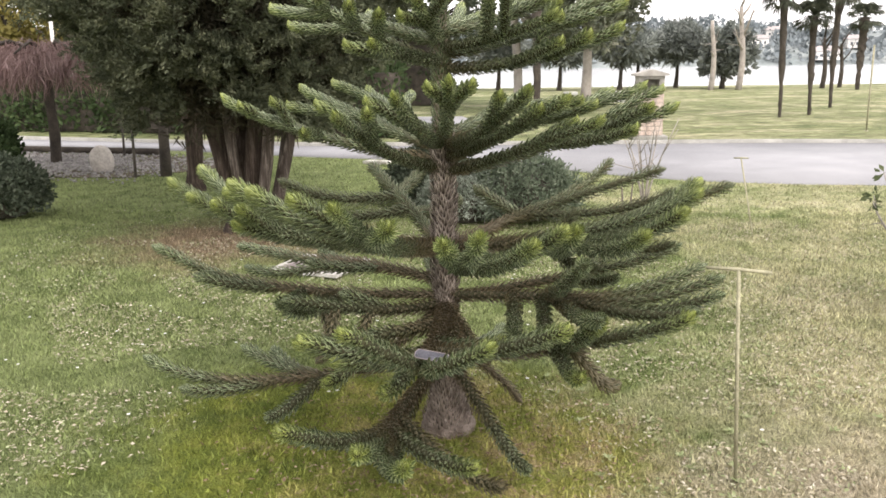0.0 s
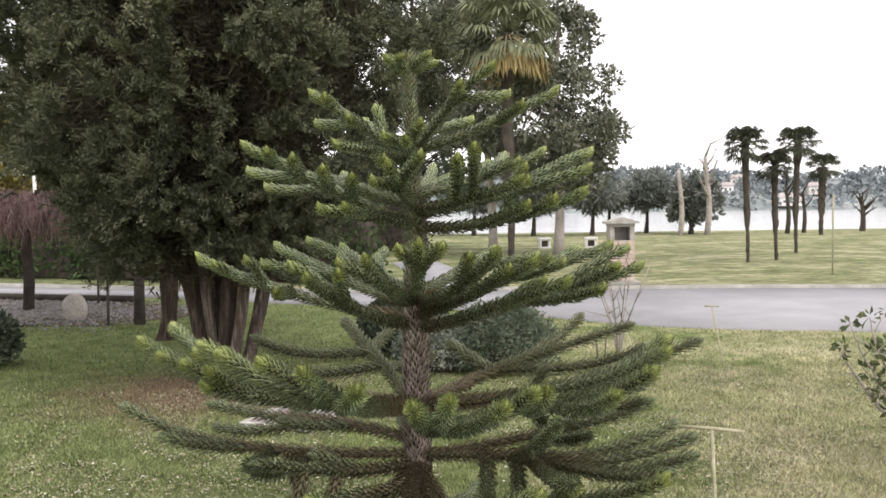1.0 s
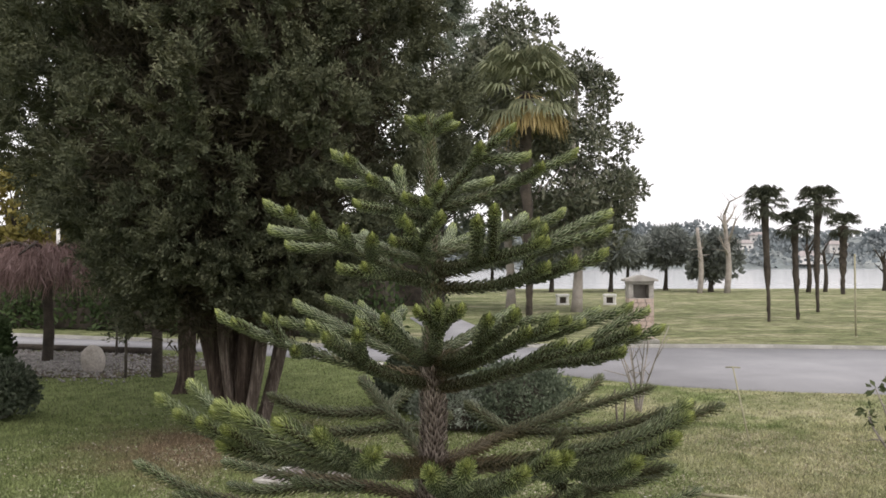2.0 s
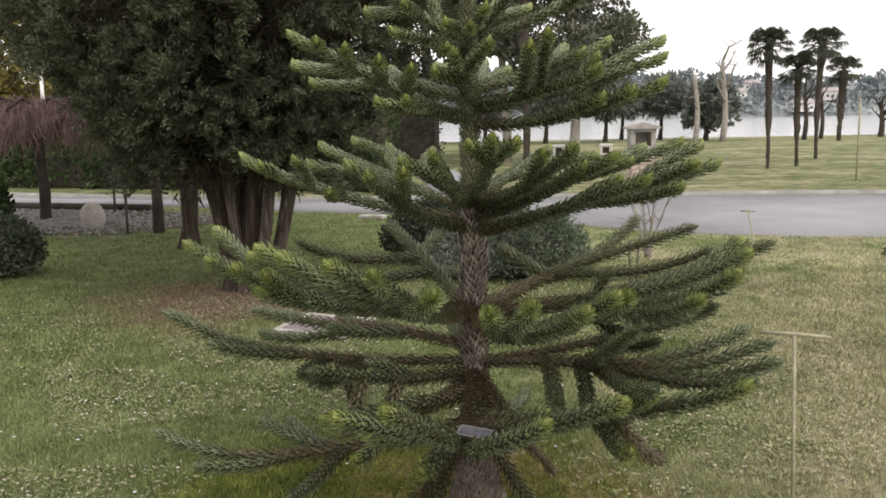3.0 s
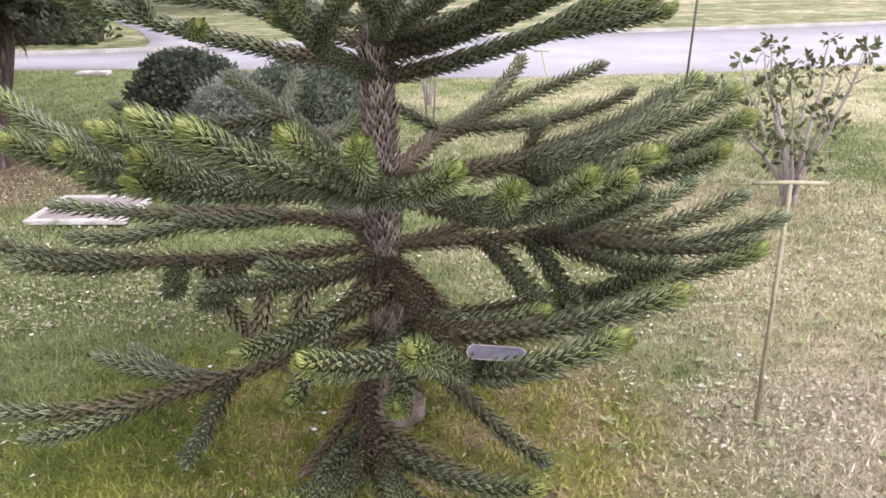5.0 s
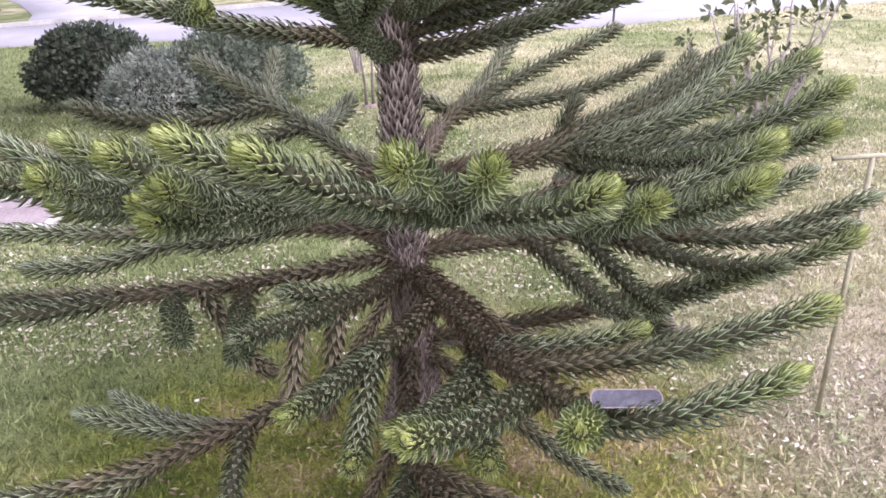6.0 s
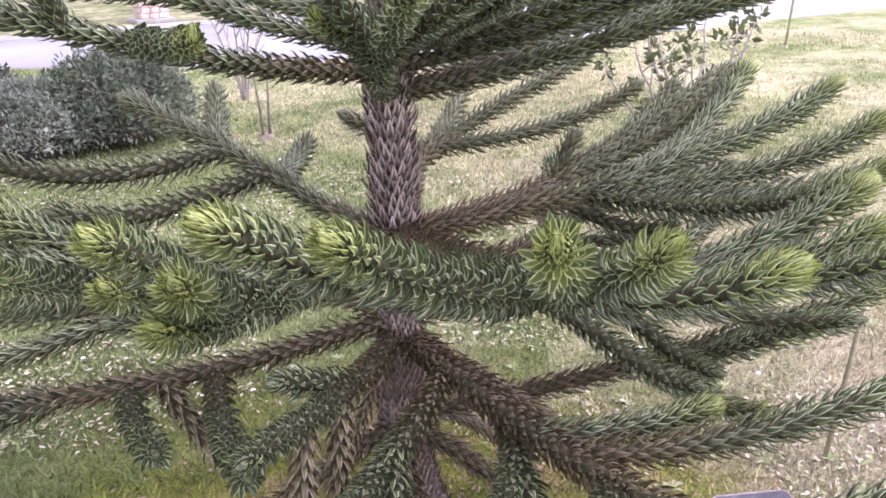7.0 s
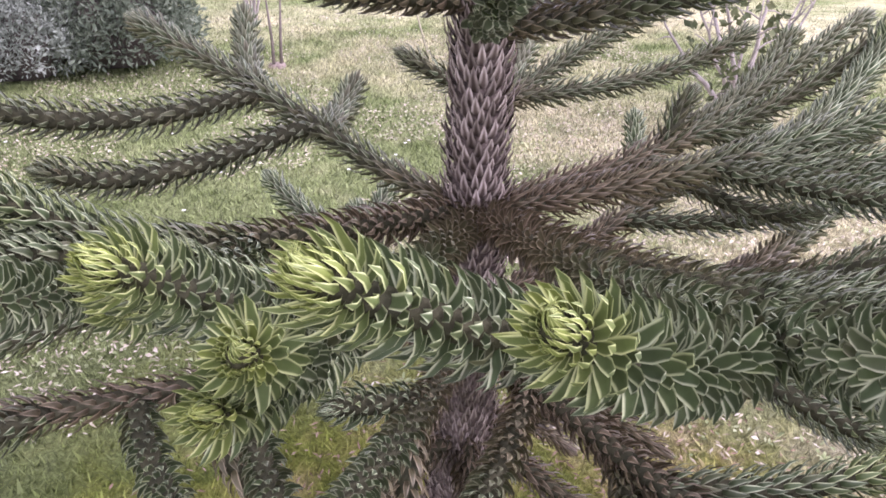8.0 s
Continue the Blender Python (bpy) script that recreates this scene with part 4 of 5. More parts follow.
rod((8.77, 8.62), (8.95, 8.62, 1.9), 0.016, "thin pale upright rod in the lawn")


def cover():
    c = thing("inspection_cover", (-1.20, 6.64, 0.0), "square brown cover in a whitewashed frame set in grass", "cover")
    c.rotation_euler[2] = radians(-18)
    c.scale = (1.0, 1.0, 0.5)
    part("panel", box(0.52, 0.48, 0.045, bevel=0.006), M_COVER, c, "weathered brown panel")
    for sx, sy, at in ((0.63, 0.05, (0, -0.268, 0)), (0.63, 0.05, (0, 0.268, 0)), (0.05, 0.482, (-0.29, 0, 0)), (0.05, 0.482, (0.29, 0, 0))):
        part("frame_side", box(sx, sy, 0.06, at, 0.008), M_FRAME, c, "whitewashed concrete edge")


cover()


def plant_tag():
    t = thing("plant_tag", (0.070, 2.625, 0.690), "grey plastic plant label lying on a branch", "label")
    t.rotation_euler = (radians(38), radians(0), radians(-27))
    ring = [(sx * (0.050 + 0.014 * math.sin(a)), 0.017 * math.cos(a) * sx) for sx in (1, -1) for a in [k * math.pi / 8 for k in range(9)]]
    bm = bmesh.new()
    low = [bm.verts.new((x, y, 0)) for x, y in ring]
    top = [bm.verts.new((x, y, 0.003)) for x, y in ring]
    bm.faces.new(top)
    bm.faces.new(low[::-1])
    n = len(ring)
    for k in range(n):
        bm.faces.new((low[k], low[(k + 1) % n], top[(k + 1) % n], top[k]))
    part("plate", bm, M_TAG, t)
    P = np.array([(x, y, 0.003) for x, y in ring + ring[:1]])
    child("rim", tube_mesh("rim", P, 0.0014, M_COVER, 6), t, "pale raised rim")


plant_tag()

# flat stone at the road's edge
tagged(single("flat_stone", box(0.45, 0.22, 0.06, (-1.83, 14.02, 0.0), 0.02, -0.3), M_FRAME), "flat pale stone slab by the road", "stone")


# ---- bushes ----
def bush(at, size, mat, label, per=30, clumps=260, leaf=(0.05, 0.03), seed=1, lumpy=0.16):
    g = np.random.default_rng(seed)
    b = thing("bush", (at[0], at[1], 0), label, "bush", "bushes on the lawn")
    d = unit(g.normal(0, 1, (clumps, 3)))
    d[:, 2] = np.abs(d[:, 2]) * 1.3 - 0.25
    d = unit(d)
    r = 0.80 + lumpy * g.random(clumps)
    C = d * np.array(size) * r[:, None] + [0, 0, size[2] * 0.62]
    C[:, 2] = np.maximum(C[:, 2], 0.05)
    V, T = leaf_clumps(C, np.full(clumps, max(size) * 0.17), per, *leaf, g, up=0.4)
    tagged(child("foliage", tri_mesh("foliage", V, T, [mat]), b), kind="stuff")
    # twiggy heart
    sticks = []
    for _ in range(26):
        e = unit(g.normal(0, 1, 3)) * np.array(size) * 0.8
        e[2] = abs(e[2]) + size[2] * 0.45
        sticks.append(tube(np.array([[e[0] * 0.1, e[1] * 0.1, 0], [e[0] * 0.5, e[1] * 0.5, e[2] * 0.6], e]), [0.014, 0.009, 0.004], 5))
    V, T = joined(sticks)
    child("stems", tri_mesh("stems", V, T, [M_DARK_BARK], smooth=True), b)
    # A solid dark ball fills the bush behind its leaves.
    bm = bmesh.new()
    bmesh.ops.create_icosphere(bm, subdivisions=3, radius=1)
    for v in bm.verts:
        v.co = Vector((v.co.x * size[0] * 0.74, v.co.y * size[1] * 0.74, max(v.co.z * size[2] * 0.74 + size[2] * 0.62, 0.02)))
    part("dark_fill", bm, M_DARK_BARK, b)
    return b


bush((-0.55, 9.75), (0.54, 0.52, 0.41), M_BOX, "dark clipped rounded evergreen bush on the lawn", 34, 300, (0.045, 0.03), 21)
bush((-0.12, 8.65), (0.42, 0.42, 0.34), M_LAVENDER, "silvery grey rounded bush in front of darker ones", 34, 260, (0.04, 0.014), 22, 0.22)
bush((0.52, 8.75), (0.58, 0.5, 0.40), M_SAGE, "grey-green spreading rounded bush on the lawn", 34, 300, (0.05, 0.018), 23, 0.24)
bush((-5.35, 8.85), (0.56, 0.55, 0.42), M_BOX, "dark clipped rounded evergreen bush near the gravel", 34, 320, (0.05, 0.03), 24)
bush((-7.5, 11.6), (0.75, 0.7, 0.7), M_HEDGE, "dark green leafy bush beside the gravel bed", 30, 260, (0.08, 0.05), 25)


def bare_shrub(at, label, stems, seed):
    g = np.random.default_rng(seed)
    b = thing("shrub", (*at, 0), label, "shrub")
    for k in range(stems):
        a, l = k * 2.4, g.uniform(0.75, 1.05)
        e = np.array([math.cos(a) * 0.36 * l, math.sin(a) * 0.36 * l, l])
        P = bezier(np.array([0.02 * math.cos(a), 0.02 * math.sin(a), -0.03]), e * [0.15, 0.15, 0.3], e * [0.6, 0.6, 0.65], e, 10)
        stem = child("stem", tube_mesh("stem", P, np.linspace(0.012, 0.004, 10), M_PALE_BARK, 6), b)
        for j in (4, 6):
            t = P[j] + unit(g.normal(0, 0.7, 3) + [0, 0, 1.0]) * g.uniform(0.2, 0.38)
            child("twig", tube_mesh("twig", np.array([P[j], (P[j] + t) / 2, t]), [0.006, 0.005, 0.003], M_PALE_BARK, 5), stem)
    return b


bare_shrub((1.95, 9.78), "leafless pale twiggy shrub near the road", 8, 5)
sap = thing("sapling", (1.5, 8.15, 0), "tiny bare sapling with two stems in the lawn", "sapling")
for dx in (-0.025, 0.03):
    child("stem", tube_mesh("stem", np.array([[dx, 0, -0.03], [dx * 1.2, 0, 0.2], [dx * 2, 0.02, 0.5]]), [0.014, 0.011, 0.006], M_WOOD, 7), sap)
child("root_collar", tube_mesh("root_collar", np.array([[0, 0, -0.03], [0, 0, 0.03]]), [0.09, 0.06], M_BARK, 9, 0.1), sap)


def leafy_shrub(at):
    """A few arching stems that carry separate bunches of broad leaves."""
    g = np.random.default_rng(9)
    b = thing("shrub", (*at, 0), "sparse shrub with bare stems and small green leaves", "shrub")
    bunches = []
    for k in range(10):
        a = k * 2.4 + 0.5
        l, o = g.uniform(0.65, 1.08), g.uniform(0.15, 0.62)
        e = np.array([math.cos(a) * o, math.sin(a) * o, l])
        P = bezier(np.array([0.02 * math.cos(a), 0.02 * math.sin(a), -0.03]), e * [0.1, 0.1, 0.35], e * [0.75, 0.75, 0.55], e, 12)
        P[1:-1] += g.normal(0, 0.008, (10, 3))
        stem = child("stem", tube_mesh("stem", P, np.linspace(0.016 if k % 3 else 0.024, 0.004, 12), M_PALE_BARK, 6), b)
        bunches.append(e)
        for j in (4, 6, 7, 8, 9, 10):
            t = P[j] + unit(g.normal(0, 1, 3) + [0, 0, 0.6]) * g.uniform(0.07, 0.17)
            child("twig", tube_mesh("twig", np.array([P[j], (P[j] + t) / 2 + [0, 0, 0.01], t]), [0.005, 0.004, 0.002], M_PALE_BARK, 5), stem)
            if g.random() < 0.72:
                bunches.append(t)
    bunches = np.array(bunches)
    V, T = leaf_clumps(bunches, g.uniform(0.03, 0.06, len(bunches)), 11, 0.055, 0.030, g, shell=0.2)
    tagged(child("leaves", tri_mesh("leaves", V, T, [M_ROSE]), b), kind="stuff")


leafy_shrub((3.09, 5.32))


# ---- large trees ----
def conifer(at, height, radius, skirt, label, stems, tufts, mat, spray, seed, profile, filled=True, rise=0.55):
    """spray: sprays in a tuft, their length, leaflets on each, leaflet size. profile: crown width at five heights."""
    g = np.random.default_rng(seed)
    t = thing("conifer", (*at, 0), label, "tree")
    for k, (dx, dy, r, mx, my, bark) in enumerate(stems):
        z = np.concatenate([[-0.1, 0.0, 0.06, 0.15], np.linspace(0.3, height * 0.8, 18)])
        s = np.clip(z / (height * 0.8), 0, 1)
        w = np.clip((s - 0.03) / 0.97, 0, 1) ** 0.75
        P = np.stack([dx + mx * w + 0.03 * np.sin(z * 2.2 + k * 2), dy + my * w + 0.03 * np.cos(z * 1.7 + k), z], 1)
        child("stem", tube_mesh("stem", P, np.interp(z, [-0.1, 0, 0.1, 0.3, 1.2, height * 0.8], [r * 1.7, r * 1.45, r * 1.1, r * 0.95, r * 1.1, r * 0.25]), bark, 16, 0.07, seed + k), t, "pale stripped stem" if bark == M_PALE_STRIP else "dark fibrous stem")
    zz = skirt + (height - skirt) * g.random(tufts) ** 1.1
    prof = np.interp((zz - skirt) / (height - skirt), [0, 0.06, 0.22, 0.55, 1], profile)
    a = g.random(tufts) * 2 * np.pi
    lump = 1 + 0.07 * np.sin(5 * a + zz * 2.6) + 0.05 * np.sin(9 * a - zz * 5.0)
    r = radius * prof * (0.66 + 0.34 * g.random(tufts) ** 0.45) * lump
    C = np.stack([r * np.cos(a), r * np.sin(a), zz + 0.15 * np.sin(3 * a)], 1)
    A = np.stack([np.cos(a), np.sin(a), rise + g.normal(0, 0.25, tufts)], 1)
    front = C[:, 1] < 0.3 * radius
    subs, length, per, sliver = spray
    pieces = [sprays(C[front], A[front], g, subs, length, per, sliver), sprays(C[~front], A[~front], g, subs, length, max(per // 4, 6), (sliver[0] * 1.6, sliver[1] * 2))]
    # Dark slivers paint the shaded gaps inside the crown.
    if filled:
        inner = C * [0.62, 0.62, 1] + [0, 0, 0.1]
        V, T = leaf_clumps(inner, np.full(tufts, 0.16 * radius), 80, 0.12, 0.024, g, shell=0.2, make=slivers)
        tagged(child("dark_fill", tri_mesh("dark_fill", V, T, [M_SHADE]), t, "dark twiggy filling that paints the shade inside the crown"), kind="stuff")
    V, T = joined(pieces)
    tagged(child("crown", tri_mesh("crown", V, T, [mat]), t, "dense dark feathery foliage"), kind="stuff")
    for i in range(0, tufts, max(tufts // 40, 1)):
        c = C[i]
        s = np.array([0, 0, max(c[2] - 0.5 * np.hypot(c[0], c[1]), skirt * 0.6)])
        child("limb", tube_mesh("limb", np.array([s, (s + c) / 2 + [0, 0, 0.08], c]), [0.05, 0.03, 0.01], M_DARK_BARK, 6), t)
    return t


STEMS = [(-0.16, 0.0, 0.085, -0.8, 0.2, M_RED_BARK), (-0.045, -0.09, 0.048, -0.15, 0.0, M_PALE_STRIP), (0.04, 0.02, 0.085, 0.35, 0.1, M_RED_BARK), (0.13, -0.07, 0.058, 0.55, 0.0, M_PALE_STRIP), (0.21, 0.05, 0.068, 1.1, 0.5, M_PALE_STRIP), (-0.06, 0.17, 0.085, -0.3, 0.9, M_RED_BARK)]
conifer((-2.25, 8.15), 8.6, 2.1, 1.25, "large dark evergreen with several fibrous trunks beside the lawn", STEMS, 1500, M_CONIFER, (8, 0.30, 50, (0.052, 0.018)), 31, [0.40, 0.60, 1.0, 0.9, 0.08])
conifer((-3.85, 10.9), 9.0, 2.5, 1.65, "dark evergreen with one straight brown trunk", [(0, 0, 0.11, 0.1, 0, M_RED_BARK)], 1350, M_CONIFER, (7, 0.40, 36, (0.068, 0.026)), 32, [0.28, 0.42, 0.95, 1.05, 0.3])
conifer((-2.4, 36.0), 14.0, 3.4, 3.0, "grey-green cedar behind the road", [(0, 0, 0.25, 0, 0, M_DARK_BARK)], 190, M_CEDAR, (6, 1.1, 34, (0.30, 0.06)), 33, [0.45, 0.66, 1.0, 0.9, 0.08], False, 0.1)


def broadleaf(name, at, height, radius, bottom, trunk_r, mat, bark, label, clumps, per, leaf, seed, trunks=((0, 0),), flat=1.0, shear=0.0, taper=1.0):
    g = np.random.default_rng(seed)
    t = thing(name, (*at, 0), label, "tree")
    for k, (dx, dy) in enumerate(trunks):
        z = np.linspace(-0.1, height * 0.75, 12)
        P = np.stack([dx + 0.05 * trunk_r * 10 * np.sin(z * 0.9 + k), dy + 0 * z, z], 1)
        child("trunk", tube_mesh("trunk", P, np.interp(z, [0, 0.4, height * 0.75], [trunk_r * 1.3, trunk_r, trunk_r * 0.3]), bark, 12, 0.06, seed + k), t)
    d = unit(g.normal(0, 1, (clumps, 3)))
    mid = (height + bottom) / 2
    lobes = unit(g.normal(0, 1, (14, 3)))
    bulge = np.max(d @ lobes.T, 1)
    r = (0.55 + 0.45 * g.random(clumps) ** 0.6) * (0.45 + 0.62 * bulge ** 2)
    C = d * np.array([radius, radius, (height - bottom) / 2 * flat]) * r[:, None] + [0, 0, mid]
    up = (C[:, 2] - bottom) / (height - bottom)
    C[:, :2] *= np.interp(up, [0.0, 0.4, 1.0], [1.0, 1.0, taper])[:, None]
    C[:, 0] += shear * (C[:, 2] - mid)
    V, T = leaf_clumps(C, np.stack([radius * g.uniform(0.08, 0.16, clumps)] * 2 + [radius * g.uniform(0.06, 0.12, clumps)], 1), per, *leaf, g, up=0.2, shell=0.55)
    tagged(child("crown", tri_mesh("crown", V, T, [mat]), t), kind="stuff")
    for c in C[:: max(clumps // 16, 1)]:
        s = np.array([0, 0, bottom * 0.9 + 0.3 * (c[2] - bottom)])
        child("limb", tube_mesh("limb", np.array([s, (s + c) / 2 + [0, 0, 0.1 * radius], c]), [trunk_r * 0.4, trunk_r * 0.25, trunk_r * 0.08], bark, 6), t)
    return t


broadleaf("magnolia", (1.4, 31.2), 11.4, 4.1, 2.0, 0.18, M_MAGNOLIA, M_PALE_BARK, "large glossy dark magnolia with a pale trunk", 330, 130, (0.20, 0.10), 41, ((1.85, -0.5), (-0.6, 0.6)), shear=-0.26, taper=0.72)


def fan_palm(at, height, crown, trunk_r, dead, label, seed, fronds=44, mat=M_DARKFROND):
    g = np.random.default_rng(seed)
    p = thing("palm_tree", (*at, 0), label, "palm", "palms on the lake lawn")
    z = np.linspace(-0.1, height, 24)
    P = np.stack([0.05 * np.sin(z * 0.7 + seed), 0 * z, z], 1)
    rr = np.interp(z / height, [0, 0.28, 0.36, 0.8, 0.93, 1], [trunk_r * 0.55, trunk_r * 0.6, trunk_r * 0.95, trunk_r, trunk_r * 1.5, trunk_r * 1.2])
    child("trunk", tube_mesh("trunk", P, rr, M_DARK_BARK, 12, 0.14, seed), p, "shaggy fibrous dark trunk")
    root = np.array([0.05 * math.sin(height * 0.7 + seed), 0, height])
    for k in range(fronds + dead):
        old = k >= fronds
        a = k * 2.4 + g.normal(0, 0.2)
        up = g.uniform(-0.75, -0.45) if old else 2.4 - 3.1 * (k / fronds) ** 0.8 + g.normal(0, 0.15)
        l = crown * (g.uniform(0.34, 0.46) if old else g.uniform(0.40, 0.56))
        d = unit(np.array([math.cos(a), math.sin(a), up]))
        hub = root + d * l - [0, 0, 0.10 * l * (2 if old else 1)]
        stalk = tube(np.array([root, root + d * l * 0.5 + [0, 0, 0.05 * l], hub]), [0.022, 0.016, 0.012], 5)
        side = unit(np.cross(d, [0, 0, 1]))
        nrm = np.cross(side, d)
        n = 22
        th = np.linspace(-1.7, 1.7, n)
        D = unit(np.cos(th)[:, None] * d + np.sin(th)[:, None] * side + g.normal(0, 0.06, (n, 3)))
        long = crown * 0.42 * (1 - 0.14 * np.abs(th)) * g.uniform(0.8, 1.1, n)
        # the outer half of each leaflet hangs
        H = np.repeat(hub[None], n, 0)
        V1, T1 = leaves(H, D - [0, 0, 0.45 if old else 0.12], np.repeat(nrm[None], n, 0), long * 0.62, crown * 0.040)
        tips = H + unit(D - [0, 0, 0.45 if old else 0.12]) * (long * 0.5)[:, None]
        V2, T2 = slivers(tips, D * 0.5 - [0, 0, 1.3 if old else 0.6], np.repeat(nrm[None], n, 0), long * 0.6, crown * 0.034)
        V, T = joined([stalk, (V1, T1), (V2, T2)])
        child("frond", tri_mesh("frond", V, T, [M_DEADFROND if old else mat]), p, "yellowed hanging dead frond" if old else "")
    return p


fan_palm((1.35, 27.0), 7.35, 2.5, 0.18, 12, "tall fan palm with yellow dead fronds before the magnolia", 51, 46, M_FROND)
fan_palm((8.45, 25.5), 3.55, 0.95, 0.092, 0, "dark fan palm with a shaggy trunk on the far lawn", 52)
fan_palm((9.65, 26.4), 2.95, 0.85, 0.088, 0, "shorter dark fan palm with a shaggy trunk", 53)
fan_palm((11.9, 30.6), 3.95, 1.05, 0.104, 0, "dark fan palm with a shaggy trunk on the far lawn", 54)
fan_palm((20.5, 49.5), 4.0, 1.35, 0.20, 0, "distant dark fan palm near the lake", 55)


def bare_tree(at, height, r, label, seed, limbs=6, spread=0.35, mat=None, group=""):
    g = np.random.default_rng(seed)
    t = thing("bare_tree", (*at, 0), label, "tree", group)
    mat = mat or M_PALE_BARK
    z = np.linspace(-0.1, height * 0.72, 9)
    P = np.stack([0.02 * height * np.sin(z * 6 / height), 0 * z, z], 1)
    child("trunk", tube_mesh("trunk", P, np.linspace(r, r * 0.55, 9), mat, 10, 0.06, seed), t)
    for k in range(limbs):
        s = P[4 + k % 5]
        e = s + unit(np.array([g.normal(0, 1), g.normal(0, 1), 1.4])) * height * spread * g.uniform(0.6, 1)
        m = (s + e) / 2 + g.normal(0, 0.03 * height, 3)
        limb = child("limb", tube_mesh("limb", np.array([s, m, e]), [r * 0.4, r * 0.28, r * 0.08], mat, 7), t)
        for j in range(3):
            q = m if j == 0 else (m + e) / 2
            child("twig", tube_mesh("twig", np.array([q, q + unit(g.normal(0, 1, 3) + [0, 0, 0.7]) * height * 0.12]), [r * 0.13, r * 0.04], mat, 5), limb)
    return t


bare_tree((12.75, 51.5), 5.6, 0.18, "pollarded bare pale tree trunk by the lake", 61, 2, 0.12)
bare_tree((14.5, 51.9), 6.7, 0.20, "tall bare pale tree with few limbs by the lake", 62, 6, 0.32)
bare_tree((19.8, 53), 4.2, 0.16, "leaning bare brown tree by the lake", 63, 5, 0.4, M_DARK_BARK)
bare_tree((21.2, 54), 3.6, 0.14, "small bare brown tree by the lake", 64, 6, 0.45, M_DARK_BARK)
bare_tree((25.8, 56), 2.9, 0.20, "low gnarled bare tree by the lake", 65, 9, 0.5, M_DARK_BARK)
bare_tree((29, 55), 3.8, 0.2, "low gnarled bare tree by the lake", 66, 9, 0.5, M_DARK_BARK)
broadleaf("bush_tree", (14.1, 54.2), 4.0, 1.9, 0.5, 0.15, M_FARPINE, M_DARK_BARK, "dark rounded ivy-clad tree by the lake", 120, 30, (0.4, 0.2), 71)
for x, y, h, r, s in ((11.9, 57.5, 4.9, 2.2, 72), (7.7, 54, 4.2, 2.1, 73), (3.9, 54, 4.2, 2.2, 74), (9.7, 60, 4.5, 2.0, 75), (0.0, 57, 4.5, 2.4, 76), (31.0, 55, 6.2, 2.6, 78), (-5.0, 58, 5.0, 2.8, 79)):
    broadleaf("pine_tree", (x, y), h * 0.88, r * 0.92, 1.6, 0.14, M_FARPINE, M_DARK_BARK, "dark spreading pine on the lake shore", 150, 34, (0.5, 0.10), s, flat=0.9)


# ---- stone pillar, ornaments ----
def pillar():
    p = thing("stone_pillar", (3.48, 18.6, 0.0), "low brick garden shrine with a pale gabled stone cap", "pillar")
    p.scale = (0.76, 0.8, 1.0)
    part("plinth", box(0.98, 0.86, 0.08, bevel=0.015), M_KERB, p)
    part("core", box(0.66, 0.56, 0.90, (0, 0, 0.08), 0.0), M_MORTAR, p)
    for zc in range(9):
        for k in range(3):
            off = 0.11 * (zc % 2)
            for face in (-1, 1):
                part("brick", box(0.22 - 0.016, 0.06, 0.088, (-0.235 + k * 0.228 + off * 0.3, face * 0.285, 0.09 + zc * 0.099), 0.008), M_BRICK, p)
                part("brick", box(0.06, 0.17, 0.088, (face * 0.335, -0.18 + k * 0.18, 0.09 + zc * 0.099), 0.008), M_BRICK, p)
    for dx in (-0.29, 0.29):
        part("pier", box(0.14, 0.58, 0.30, (dx, 0, 0.98), 0.012), M_MORTAR, p)
    part("back_panel", box(0.44, 0.08, 0.30, (0, 0.24, 0.98), 0.006), M_MORTAR, p)
    part("lintel", box(0.74, 0.6, 0.07, (0, 0, 1.28), 0.012), M_MORTAR, p)
    bm = bmesh.new()
    a, b, h = 0.47, 0.40, 0.10
    vs = [bm.verts.new(q) for q in ((-a, -b, 1.35), (a, -b, 1.35), (a, b, 1.35), (-a, b, 1.35), (-a, -b, 1.39), (a, -b, 1.39), (a, b, 1.39), (-a, b, 1.39), (0, -b, 1.39 + h), (0, b, 1.39 + h))]
    for f in ((3, 2, 1, 0), (0, 1, 5, 8, 4), (2, 3, 7, 9, 6), (1, 2, 6, 5), (3, 0, 4, 7), (5, 6, 9, 8), (7, 4, 8, 9)):
        bm.faces.new([vs[k] for k in f])
    part("cap", bm, M_MORTAR, p, "pale gabled stone cap")


pillar()


def ornament(at, turn):
    o = thing("garden_ornament", (*at, 0), "white stone garden ornament, its shaded gap a dark block", "ornament", "white ornaments on the lawn")
    o.rotation_euler[2] = turn
    o.scale = (0.62, 0.62, 0.72)
    part("base", box(0.9, 0.4, 0.10, bevel=0.03), M_WHITE, o)
    for dx in (-0.33, 0.33):
        part("support", box(0.2, 0.34, 0.38, (dx, 0, 0.10), 0.05), M_WHITE, o)
    # A solid dark block stands in for the shade between the supports.
    part("gap_shade", box(0.45, 0.2, 0.36, (0, 0.05, 0.10), 0.02), M_DARK_BARK, o)
    part("top", box(0.95, 0.42, 0.18, (0, 0, 0.48), 0.07), M_WHITE, o)


ornament((3.2, 36.3), 0.2)
ornament((5.25, 36.4), -0.2)


# ---- the far corner: gravel bed, boulder, posts, weeping tree, hedge ----
def bed_edge(a):
    return 1 + 0.07 * math.sin(3 * a + 1) + 0.05 * math.sin(7 * a) + 0.03 * math.sin(13 * a + 2)


